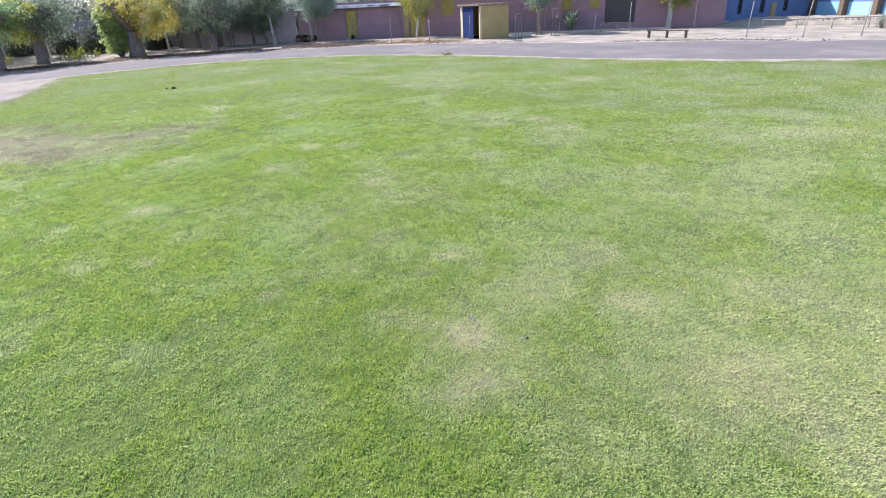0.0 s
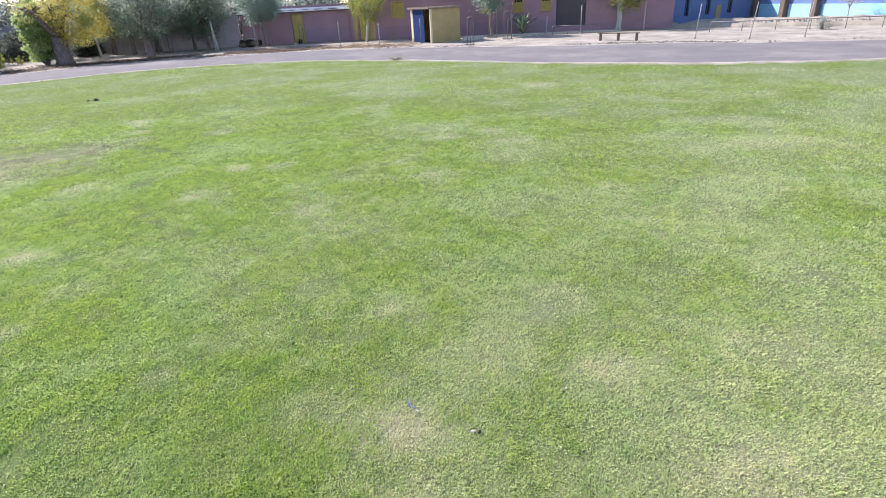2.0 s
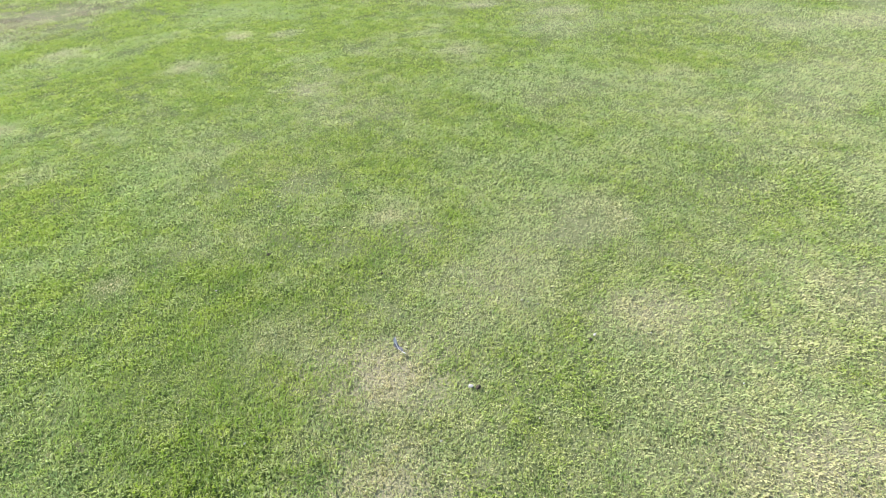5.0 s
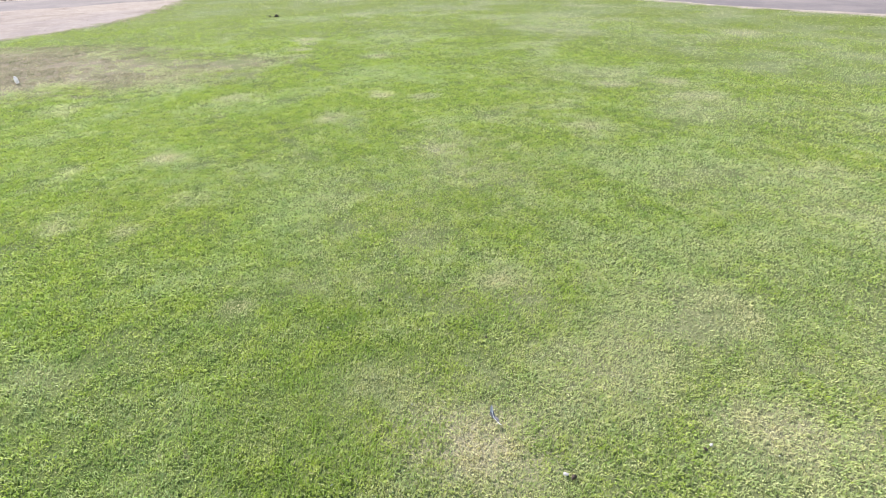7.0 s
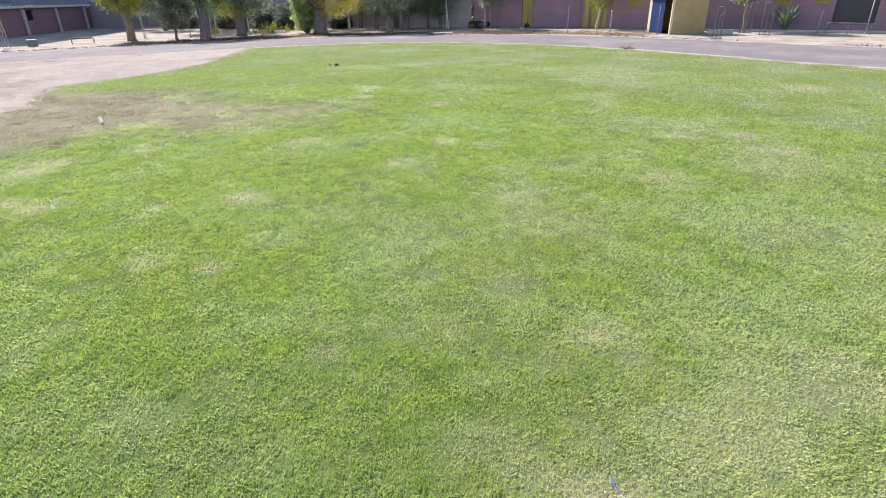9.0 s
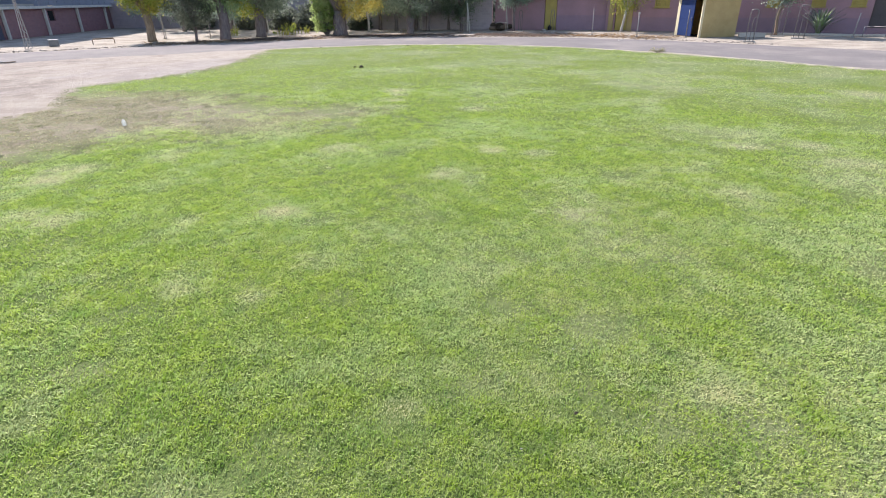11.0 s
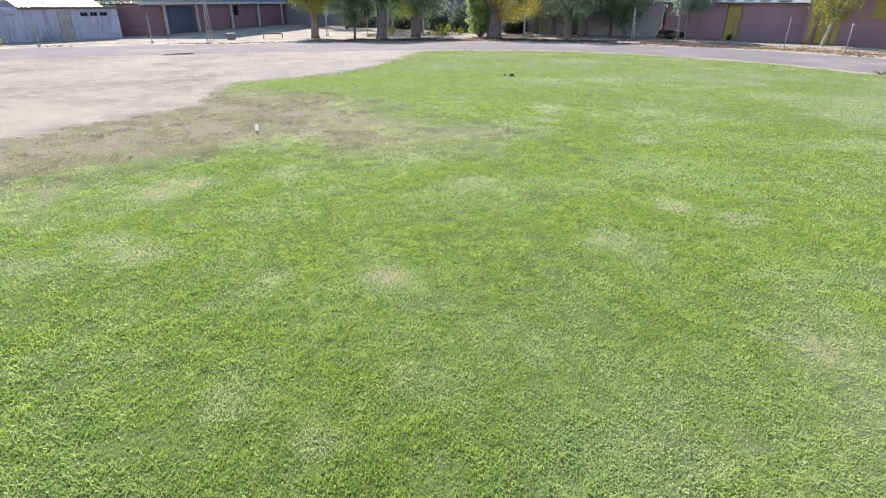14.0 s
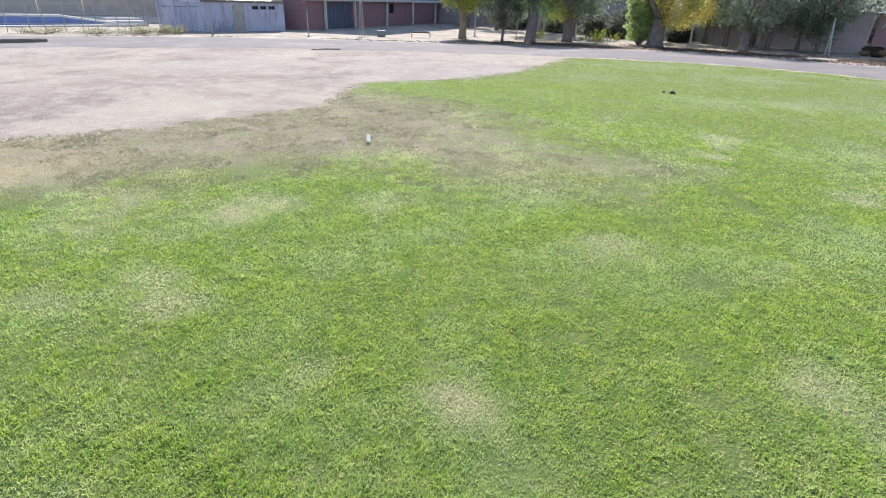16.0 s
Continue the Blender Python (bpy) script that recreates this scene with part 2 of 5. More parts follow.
L_YELLOW = leaf_material("autumn_leaf", (0.805, 0.609, 0.149), (0.540, 0.483, 0.138), (0.310, 0.356, 0.127))
L_SUCKER = leaf_material("sucker_leaf", (0.44, 0.54, 0.22), (0.30, 0.40, 0.14), (0.55, 0.62, 0.30))
L_LIME = leaf_material("yellow_green_leaf", (0.389, 0.405, 0.090), (0.212, 0.282, 0.068), (0.565, 0.477, 0.113))
L_GREEN = leaf_material("green_leaf", (0.356, 0.485, 0.235), (0.248, 0.356, 0.188), (0.496, 0.602, 0.377))
L_DARK = leaf_material("dark_leaf", (0.252, 0.328, 0.282), (0.328, 0.402, 0.321), (0.417, 0.493, 0.402))
L_OLIVE = leaf_material("olive_leaf", (0.420, 0.443, 0.371), (0.290, 0.311, 0.251), (0.580, 0.594, 0.517))
L_DULL = leaf_material("dull_leaf", (0.235, 0.285, 0.195), (0.165, 0.21, 0.145), (0.33, 0.375, 0.27))
# dull leaf with shade put into its colour; the conifer's own dark green
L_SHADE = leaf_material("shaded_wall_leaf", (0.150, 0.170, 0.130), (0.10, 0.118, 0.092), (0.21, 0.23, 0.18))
# one dark tone for rotten leaves and the tree shade on the verge
L_SHADED_LITTER = leaf_material("shaded_rotten_leaf", (0.20, 0.145, 0.115), (0.135, 0.10, 0.082), (0.28, 0.20, 0.15))
L_DEAD = leaf_material("dead_leaf", (0.270, 0.165, 0.083), (0.165, 0.105, 0.057), (0.390, 0.270, 0.135))
L_DRY = leaf_material("dry_pale_leaf", (0.60, 0.47, 0.42), (0.46, 0.37, 0.31), (0.66, 0.55, 0.48))
L_RAGGED = leaf_material("ragged_grass", (0.25, 0.26, 0.145), (0.43, 0.38, 0.27), (0.15, 0.18, 0.085))
L_WOODS = leaf_material("hazy_leaf", (0.289, 0.326, 0.272), (0.217, 0.254, 0.200), (0.391, 0.405, 0.362))
RUBBLE = surface("grey_stone", (0.24, 0.20, 0.175), (0.15, 0.125, 0.105), 30, 8)
CLOD = surface("dark_clod", (0.07, 0.055, 0.04), (0.04, 0.03, 0.022), 30, 8)
DOWN = surface("grey_down", (0.20, 0.205, 0.21), (0.13, 0.132, 0.135), 60, 20, 0.9)
PLASTIC = surface("white_plastic", (0.80, 0.80, 0.78), (0.70, 0.70, 0.68), 40, 5, 0.4)
THIN_PLASTIC = leaf_material("thin_white_plastic", (0.90, 0.90, 0.88), (0.86, 0.86, 0.85), (0.88, 0.88, 0.86))
POOLBLUE = surface("pool_blue_paint", (0.20, 0.265, 0.50), (0.15, 0.20, 0.40), 14, 0.8)


# ---------------------------------------------------------------- builders
def mesh_of(name, verts, faces, mat=None, smooth=False):
    me = bpy.data.meshes.new(name)
    me.from_pydata([tuple(map(float, v)) for v in verts], [], [tuple(map(int, f)) for f in faces])
    if mat:
        me.materials.append(mat)
    if smooth:
        me.polygons.foreach_set("use_smooth", [True] * len(me.polygons))
    me.update()
    return me


def tri_mesh(name, v, tris, mat, attrs=()):
    """A large mesh from arrays of places and triangles."""
    me = bpy.data.meshes.new(name)
    me.vertices.add(len(v))
    me.vertices.foreach_set("co", np.asarray(v, np.float32).ravel())
    me.loops.add(tris.size)
    me.loops.foreach_set("vertex_index", np.asarray(tris, np.int32).ravel())
    n, k = tris.shape
    me.polygons.add(n)
    me.polygons.foreach_set("loop_start", np.arange(0, n * k, k, dtype=np.int32))
    me.update(calc_edges=True)
    for key, values in attrs:
        a = me.attributes.new(key, "FLOAT", "POINT")
        a.data.foreach_set("value", np.asarray(values, np.float32))
    me.materials.append(mat)
    return me


def part(name, bm, material, parent, label="", smooth=False):
    """Links a bmesh as one mesh object under a thing or a part."""
    me = bpy.data.meshes.new(name)
    bm.normal_update()
    bm.to_mesh(me)
    bm.free()
    me.materials.append(material)
    if smooth:
        me.polygons.foreach_set("use_smooth", [True] * len(me.polygons))
    ob = new(name, me)
    ob.parent = parent
    if label:
        tagged(ob, label=label)
    return ob


def put(name, me, parent, label=""):
    ob = new(name, me)
    ob.parent = parent
    if label:
        tagged(ob, label=label)
    return ob


def thing(name, m, label, category, group="", kind=""):
    ob = new(name)
    ob.empty_display_size = 0.3
    ob.matrix_world = m
    return tagged(ob, label, category, group, kind)


def place(x, y, rz=0.0, z=0.0):
    return pose(x * U, y * U, z, 0, 0, rz)


def box(bm, x0, x1, y0, y1, z0, z1, bevel=0.0, m=None):
    vs = [bm.verts.new((x, y, z)) for z in (z0, z1) for x, y in ((x0, y0), (x1, y0), (x1, y1), (x0, y1))]
    fs = [bm.faces.new([vs[i] for i in f]) for f in ((3, 2, 1, 0), (4, 5, 6, 7), (0, 1, 5, 4), (1, 2, 6, 5), (2, 3, 7, 6), (3, 0, 4, 7))]
    if bevel:
        bmesh.ops.bevel(bm, geom=list({e for f in fs for e in f.edges}), offset=bevel, segments=2, affect="EDGES", profile=0.5)
    if m is not None:
        bmesh.ops.transform(bm, matrix=m, verts=vs if not bevel else bm.verts[:])
    return bm


def boxed(x0, x1, y0, y1, z0, z1, bevel=0.0, m=None):
    return box(bmesh.new(), x0, x1, y0, y1, z0, z1, bevel, m)


def tube(bm, points, radii, seg=8, cap=True):
    """A tapered tube along a line of points."""
    rings = []
    pts = [Vector(p) for p in points]
    for i, p in enumerate(pts):
        d = (pts[min(i + 1, len(pts) - 1)] - pts[max(i - 1, 0)]).normalized()
        side = d.cross(Vector((0.31, 0.95, 0.05))).normalized()
        up = d.cross(side)
        r = radii[i] if hasattr(radii, "__len__") else radii
        rings.append([bm.verts.new(p + (side * math.cos(a) + up * math.sin(a)) * r) for a in np.linspace(0, 2 * math.pi, seg, endpoint=False)])
    for a, b in zip(rings, rings[1:]):
        for k in range(seg):
            bm.faces.new((a[k], a[(k + 1) % seg], b[(k + 1) % seg], b[k]))
    if cap:
        bm.faces.new(rings[0][::-1])
        bm.faces.new(rings[-1])
    return bm


def tubed(points, radii, seg=8):
    bm = tube(bmesh.new(), points, radii, seg)
    bmesh.ops.recalc_face_normals(bm, faces=bm.faces[:])
    return bm


def wall_bm(length, height, thick, holes=(), z0=0.0):
    """A wall along +x from the origin, its face at y = 0, with holes (x0, x1, z0, z1) that go through it."""
    xs = sorted({0.0, length, *(v for h in holes for v in h[:2])})
    zs = sorted({z0, height, *(v for h in holes for v in h[2:])})
    solid = [[not any(h[0] <= (a + b) / 2 <= h[1] and h[2] <= (c + d) / 2 <= h[3] for h in holes) for c, d in zip(zs, zs[1:])] for a, b in zip(xs, xs[1:])]
    bm, cache = bmesh.new(), {}

    def v(i, j, k):
        if (i, j, k) not in cache:
            cache[i, j, k] = bm.verts.new((xs[i], (0.0, thick)[j], zs[k]))
        return cache[i, j, k]

    nx, nz = len(xs) - 1, len(zs) - 1
    at = lambda i, k: 0 <= i < nx and 0 <= k < nz and solid[i][k]
    for i in range(nx):
        for k in range(nz):
            if not solid[i][k]:
                continue
            bm.faces.new((v(i, 0, k), v(i + 1, 0, k), v(i + 1, 0, k + 1), v(i, 0, k + 1)))
            bm.faces.new((v(i, 1, k), v(i, 1, k + 1), v(i + 1, 1, k + 1), v(i + 1, 1, k)))
            if not at(i - 1, k):
                bm.faces.new((v(i, 0, k), v(i, 0, k + 1), v(i, 1, k + 1), v(i, 1, k)))
            if not at(i + 1, k):
                bm.faces.new((v(i + 1, 0, k), v(i + 1, 1, k), v(i + 1, 1, k + 1), v(i + 1, 0, k + 1)))
            if not at(i, k - 1):
                bm.faces.new((v(i, 0, k), v(i, 1, k), v(i + 1, 1, k), v(i + 1, 0, k)))
            if not at(i, k + 1):
                bm.faces.new((v(i, 0, k + 1), v(i + 1, 0, k + 1), v(i + 1, 1, k + 1), v(i, 1, k + 1)))
    return bm


def corrugated(length, depth, z_front, z_back, pitch=0.18, amp=0.02, thick=0.012):
    """A corrugated sheet roof over x 0..length, y from 0 to depth, waves running down the slope."""
    n = int(length / (pitch / 4))
    bm = bmesh.new()
    rows = []
    for lift in (0.0, thick):
        rows.append([[bm.verts.new((length * i / n, y, z + lift + amp * math.sin(2 * math.pi * i / 4))) for i in range(n + 1)] for y, z in ((0, z_front), (depth, z_back))])
    lo, hi = rows
    for i in range(n):
        bm.faces.new((hi[0][i], hi[0][i + 1], hi[1][i + 1], hi[1][i]))
        bm.faces.new((lo[0][i], lo[1][i], lo[1][i + 1], lo[0][i + 1]))
        bm.faces.new((lo[0][i], lo[0][i + 1], hi[0][i + 1], hi[0][i]))
        bm.faces.new((lo[1][i], hi[1][i], hi[1][i + 1], lo[1][i + 1]))
    return bm


def heading(a, b):
    return math.degrees(math.atan2(b[1] - a[1], b[0] - a[0]))


def span(a, b):
    return math.hypot(b[0] - a[0], b[1] - a[1]) * U


# ---------------------------------------------------------------- the ground's plan
def spline(ctrl, n=12):
    """A smooth line through the given places of the plan, in metres."""
    c = np.array([ctrl[0], *ctrl, ctrl[-1]], float) * U
    out = []
    for i in range(1, len(c) - 2):
        p0, p1, p2, p3 = c[i - 1 : i + 3]
        t = np.linspace(0, 1, n, endpoint=False)[:, None]
        out.append(0.5 * (2 * p1 + (p2 - p0) * t + (2 * p0 - 5 * p1 + 4 * p2 - p3) * t**2 + (3 * p1 - p0 - 3 * p2 + p3) * t**3))
    return np.concatenate(out + [c[-2:-1]])


INNER = spline([(-20, -34), (-28.4, -15.5), (-31.5, -7.3), (-32.3, 0), (-32.4, 8), (-31.2, 14.5), (-27.8, 18.8), (-23, 21.5), (-17, 22.6), (-10, 23.1), (-5, 24.0), (0, 26.2), (30, 40)])
OUTER = spline([(-26, -40), (-35.5, -21), (-39.6, -9), (-40, 0), (-39.3, 9), (-37.6, 17.5), (-34, 22.2), (-29.5, 26.8), (-23.5, 29.2), (-15, 31.0), (-8.6, 33.1), (-2, 34.4), (27, 48)])


def signed(poly, q):
    """Signed distance of places q to a closed line, positive inside."""
    a, b = poly, np.roll(poly, -1, 0)
    best, inside = np.full(len(q), 1e9), np.zeros(len(q), bool)
    for (ax, ay), (bx, by) in zip(a, b):
        d = np.array([bx - ax, by - ay])
        t = np.clip(((q[:, 0] - ax) * d[0] + (q[:, 1] - ay) * d[1]) / (d @ d + 1e-9), 0, 1)
        best = np.minimum(best, np.hypot(q[:, 0] - ax - t * d[0], q[:, 1] - ay - t * d[1]))
        cross = (ay > q[:, 1]) != (by > q[:, 1])
        inside ^= cross & (q[:, 0] < (bx - ax) * (q[:, 1] - ay) / (by - ay + 1e-12) + ax)
    return np.where(inside, best, -best)


SANDLINE = spline([(-34, 8.9), (-31.6, 8.3), (-26.8, 6.0), (-24.2, 4.1), (-22.7, 2.0), (-21.8, 0.5), (-18.5, 0.2), (-16.6, -1.1), (-15.1, -2.7), (-14.0, -4.2), (-12.5, -8), (-8, -20), (-5, -34)], 8)
FIELD = np.concatenate([INNER, np.array([(60, -40), (-10, -50)]) * U])
SANDPOLY = np.concatenate([SANDLINE, np.array([(-22, -36), (-30, -15.5), (-33.5, -7.3), (-34.3, 0)]) * U])
WORN = spline([(-20.2, -0.6), (-18.8, 2.6), (-17.2, 4.1), (-15.2, 5.0), (-13.5, 6.4), (-12.4, 5.4), (-12.6, 3.8), (-13.4, 2.4), (-13.3, 0.6), (-12.4, -1.4), (-10.8, -4.5), (-9.5, -9), (-14, -9), (-17, -4)], 6)
# bleached spots of the lawn: place, radius, strength
SPOTS = [(-10.6, 4.8, 0.5, 0.6), (-9.0, 0.9, 0.4, 0.6), (-9.5, 0.5, 0.35, 0.5), (-8.3, 5.6, 0.4, 0.5), (-8.2, 2.2, 0.3, 0.35), (-11.7, 2.3, 0.4, 0.4), (-9.1, -0.4, 0.4, 0.4), (-7.9, 3.2, 0.34, 0.85),
         (-9.0, 6.9, 0.35, 0.9), (-8.5, 17.7, 0.7, 0.8), (-0.4, 6.0, 0.38, 0.26), (0.0, 4.5, 0.52, 0.26), (-6.5, 1.9, 0.32, 0.42), (-5.5, 4.5, 0.34, 0.39), (-5.6, 1.15, 0.28, 0.35), (-5.5, 8.3, 0.5, 0.4),
         (-11.5, 0.9, 0.4, 0.6), (-6.1, 6.2, 0.4, 0.3), (-2.8, 9.0, 0.52, 0.26), (-2.07, 3.64, 0.24, 0.58), (-2.1, 3.55, 0.5, 0.15), (-4.1, 1.7, 0.24, 0.28), (-5.5, 11.1, 0.6, 0.5), (-15.8, 8.3, 0.4, 0.9), (-3.24, 4.74, 0.16, 0.85), (-3.3, 4.8, 0.4, 0.15), (-1.59, 3.13, 0.3, 0.4), (-1.9, 5.87, 0.3, 0.45), (-1.2, 5.0, 0.3, 0.45),
         (-12.25, 8.65, 0.32, 0.8), (-14.4, 7.7, 0.4, 0.7), (-15.1, 8.1, 0.35, 0.6), (-13.6, 6.0, 0.5, 0.5), (-6.9, 10.6, 0.4, 0.6), (-6.3, 11.5, 0.4, 0.6), (-8.4, 7.4, 0.35, 0.5), (-6.4, 3.05, 0.32, 0.32), (-6.0, 2.45, 0.28, 0.32),
         (-11.0, 0.55, 0.35, 0.5), (-3.9, 3.7, 0.3, 0.26), (-5.25, 0.9, 0.28, 0.35), (-2.8, 3.4, 0.26, 0.29), (-5.2, 6.2, 2.6, 0.10), (-1.95, 4.75, 0.34, 0.29), (-4.13, 2.95, 0.15, 0.75), (-13.55, 7.3, 0.35, 0.5)]
# parched spots of the trodden earth
PARCHED = [(-12.8, -2.6, 1.3, 0.8), (-13.9, -4.4, 1.3, 0.8), (-12.0, -3.4, 1.0, 0.7), (-14.9, -1.6, 0.8, 0.5), (-11.3, -0.9, 1.0, 0.35), (-10.3, -0.7, 1.0, 0.25), (-11.4, 0.3, 0.8, 0.2)]


def value_noise(x, y, scale, seed):
    """Smooth noise between 0 and 1 over the plan."""
    x, y = x * scale, y * scale
    i, j = np.floor(x).astype(np.int64), np.floor(y).astype(np.int64)
    fx, fy = x - i, y - j
    fx, fy = fx * fx * (3 - 2 * fx), fy * fy * (3 - 2 * fy)
    h = lambda a, b: ((np.sin(a * 127.1 + b * 311.7 + seed * 74.7) * 43758.5453) % 1.0)
    return (h(i, j) * (1 - fx) + h(i + 1, j) * fx) * (1 - fy) + (h(i, j + 1) * (1 - fx) + h(i + 1, j + 1) * fx) * fy


def dryness(x, y):
    px, py = x / U, y / U
    d = 0.06 + 0.24 * np.exp(-((px - 0.4) ** 2 + (py - 5.2) ** 2) / 13.0)
    d += 0.22 * (value_noise(x, y, 0.8, 3) - 0.5) + 0.18 * (value_noise(x, y, 2.3, 5) - 0.5)
    d += 0.09 / (1 + np.exp(-(px + 3.0) / 1.2)) + 0.03 / (1 + np.exp(-(py - 8.0) / 1.5)) - 0.02
    d -= 0.13 / (1 + np.exp((py - 2.6) / 0.5)) / (1 + np.exp(-(px + 6.5) / 0.6))
    far = 1 / (1 + np.exp(-(py - 10.5) / 1.6))
    d += far * (0.06 + 1.0 * np.clip(0.55 * value_noise(x, y, 1.2, 14) + 0.45 * value_noise(x, y, 0.5, 15) - 0.50, 0, 1))
    rough = 0.25 + 1.1 * value_noise(x, y, 5.5, 8) * (0.5 + value_noise(x, y, 1.7, 9)) + 0.7 * value_noise(x, y, 13.0, 10)
    for sx, sy, r, k in SPOTS + PARCHED:
        d += k * rough * np.exp(-((px - sx) ** 2 + (py - sy) ** 2) / (0.55 * r * r)) * 0.86
    return np.clip(d, 0, 0.85)


def ground_z(x, y):
    """Height of the ground, gently uneven."""
    return 0.02 * (value_noise(x, y, 0.5, 11) - 0.5) + 0.006 * (value_noise(x, y, 1.1, 12) - 0.5) - 0.012


def zones(q):
    turf = np.clip(0.5 + (signed(FIELD, q) + 0.12) / 1.9, 0, 1)
    sand = np.clip(0.5 + signed(SANDPOLY, q) / 2.2, 0, 1)
    py = q[:, 1] / U
    worn = np.clip(0.42 + signed(WORN, q) / 3.4, 0, 0.72) * (1 - 0.42 * np.clip((py - 1.8) / 3.0, 0, 1))
    return turf, sand, worn


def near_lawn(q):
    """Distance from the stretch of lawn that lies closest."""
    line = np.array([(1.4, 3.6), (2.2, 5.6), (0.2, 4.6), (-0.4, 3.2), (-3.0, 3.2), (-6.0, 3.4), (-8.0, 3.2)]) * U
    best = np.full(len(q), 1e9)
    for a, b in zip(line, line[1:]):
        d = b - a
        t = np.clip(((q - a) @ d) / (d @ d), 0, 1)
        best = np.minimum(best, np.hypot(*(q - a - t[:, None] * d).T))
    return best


# ---------------------------------------------------------------- ground, road, lawn
def build_ground():
    xs = np.concatenate([[-900, -500, -280, -170, -120], np.arange(-92, 40, 0.55), [60, 110, 220, 450, 900]])
    ys = np.concatenate([[-900, -500, -240, -130, -80], np.arange(-46, 78, 0.55), [100, 150, 260, 480, 900]])
    gx, gy = np.meshgrid(xs, ys, indexing="ij")
    q = np.stack([gx.ravel(), gy.ravel()], 1)
    turf, sand, worn = zones(q)
    z = ground_z(q[:, 0], q[:, 1])
    nx, ny = len(xs), len(ys)
    idx = np.arange(nx * ny).reshape(nx, ny)
    quads = np.stack([idx[:-1, :-1], idx[1:, :-1], idx[1:, 1:], idx[:-1, 1:]], -1).reshape(-1, 4)
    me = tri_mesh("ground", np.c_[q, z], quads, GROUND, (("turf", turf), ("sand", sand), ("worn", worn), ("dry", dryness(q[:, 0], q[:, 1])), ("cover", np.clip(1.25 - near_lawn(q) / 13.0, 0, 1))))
    me.polygons.foreach_set("use_smooth", [True] * len(me.polygons))
    tagged(new("ground", me), "mown sports lawn, bare sand and trodden earth", "ground", kind="structure")


def build_road():
    n = 320

    def even(line):
        run = np.r_[0, np.cumsum(np.hypot(*np.diff(line, axis=0).T))]
        t = np.linspace(0, run[-1], n)
        return np.stack([np.interp(t, run, line[:, 0]), np.interp(t, run, line[:, 1])], 1)

    ia, oa = even(INNER), even(OUTER)
    rows = 9
    verts, faces = [], []
    for i in range(n):
        wob = [0.5 * (noise.noise(Vector((i * 0.17, k * 9.0, 0))) + 0.6 * noise.noise(Vector((i * 0.62, k * 5.0, 3)))) for k in (1, 2)]
        d = (oa[i] - ia[i]) / np.linalg.norm(oa[i] - ia[i])
        a, b = ia[i] + d * (0.02 + 0.85 * wob[0]), oa[i] - d * (0.1 + 0.5 * wob[1])
        for k in range(rows):
            f = k / (rows - 1)
            p = a + (b - a) * f
            verts.append((p[0], p[1], 0.012 + 0.012 * math.sin(math.pi * f) if 0 < k < rows - 1 else -0.05))
    for i in range(n - 1):
        for k in range(rows - 1):
            faces.append((i * rows + k, (i + 1) * rows + k, (i + 1) * rows + k + 1, i * rows + k + 1))
    ob = new("road", mesh_of("road", verts, faces, ASPHALT, True))
    bm = bmesh.new()
    bm.from_mesh(ob.data)
    bmesh.ops.recalc_face_normals(bm, faces=bm.faces[:])
    if sum(f.normal.z for f in bm.faces) < 0:
        bmesh.ops.reverse_faces(bm, faces=bm.faces[:])
    bm.to_mesh(ob.data)
    bm.free()
    tagged(ob, "dusty grey asphalt running track round the field", "road", kind="structure")


def zone_grid():
    """Turf, sand and worn earth on a fine grid, for quick reading at many places."""
    xs, ys = np.arange(-42, 10, 0.2), np.arange(-18, 32, 0.2)
    gx, gy = np.meshgrid(xs, ys, indexing="ij")
    return [z.reshape(gx.shape) for z in zones(np.stack([gx.ravel(), gy.ravel()], 1))]


ZONE_GRID = zone_grid()


def quick_zones(q):
    u = np.clip((q[:, 0] + 42) / 0.2, 0, ZONE_GRID[0].shape[0] - 1.001)
    v = np.clip((q[:, 1] + 18) / 0.2, 0, ZONE_GRID[0].shape[1] - 1.001)
    i, j = u.astype(int), v.astype(int)
    fu, fv = u - i, v - j
    return [(g[i, j] * (1 - fu) + g[i + 1, j] * fu) * (1 - fv) + (g[i, j + 1] * (1 - fu) + g[i + 1, j + 1] * fu) * fv for g in ZONE_GRID]


def blades(name, q, length, width, az, tilt, dry, label, mat=None):
    """Grass leaves: each a narrow shard that is broadest at its middle and bends towards its tip."""
    n = len(q)
    base = np.c_[q, ground_z(q[:, 0], q[:, 1]) - 0.003]
    flat = np.c_[np.cos(az), np.sin(az), np.zeros(n)]
    turn = rng.uniform(-1.1, 1.1, n)
    side = np.c_[-np.sin(az) * np.cos(turn), np.cos(az) * np.cos(turn), np.sin(turn)] * width[:, None]
    up = np.zeros((n, 3))
    up[:, 2] = 1
    st, ct = np.sin(tilt)[:, None], np.cos(tilt)[:, None]
    L = length[:, None]
    v = np.empty((n, 3, 3), np.float32)
    v[:, 0] = base - 0.3 * side
    v[:, 1] = base + L * 0.55 * (flat * st * 0.8 + up * ct * 1.1) + 0.7 * side
    v[:, 2] = base + L * (flat * np.minimum(st * 1.1, 1.0) + up * ct * 0.9)
    me = tri_mesh(name, v.reshape(-1, 3), np.arange(3 * n).reshape(-1, 3), mat or BLADE, (("dry", np.repeat(dry, 3)),))
    tagged(new(name, me), label, "grass", kind="stuff")


LAWN_STRETCH = np.array([(1.8, 26), (1.8, 2.8), (-1.4, 1.0), (-9, -1.2), (-12.5, -3.6), (-25, -12.5), (-33, -12.5), (-33, 26)])
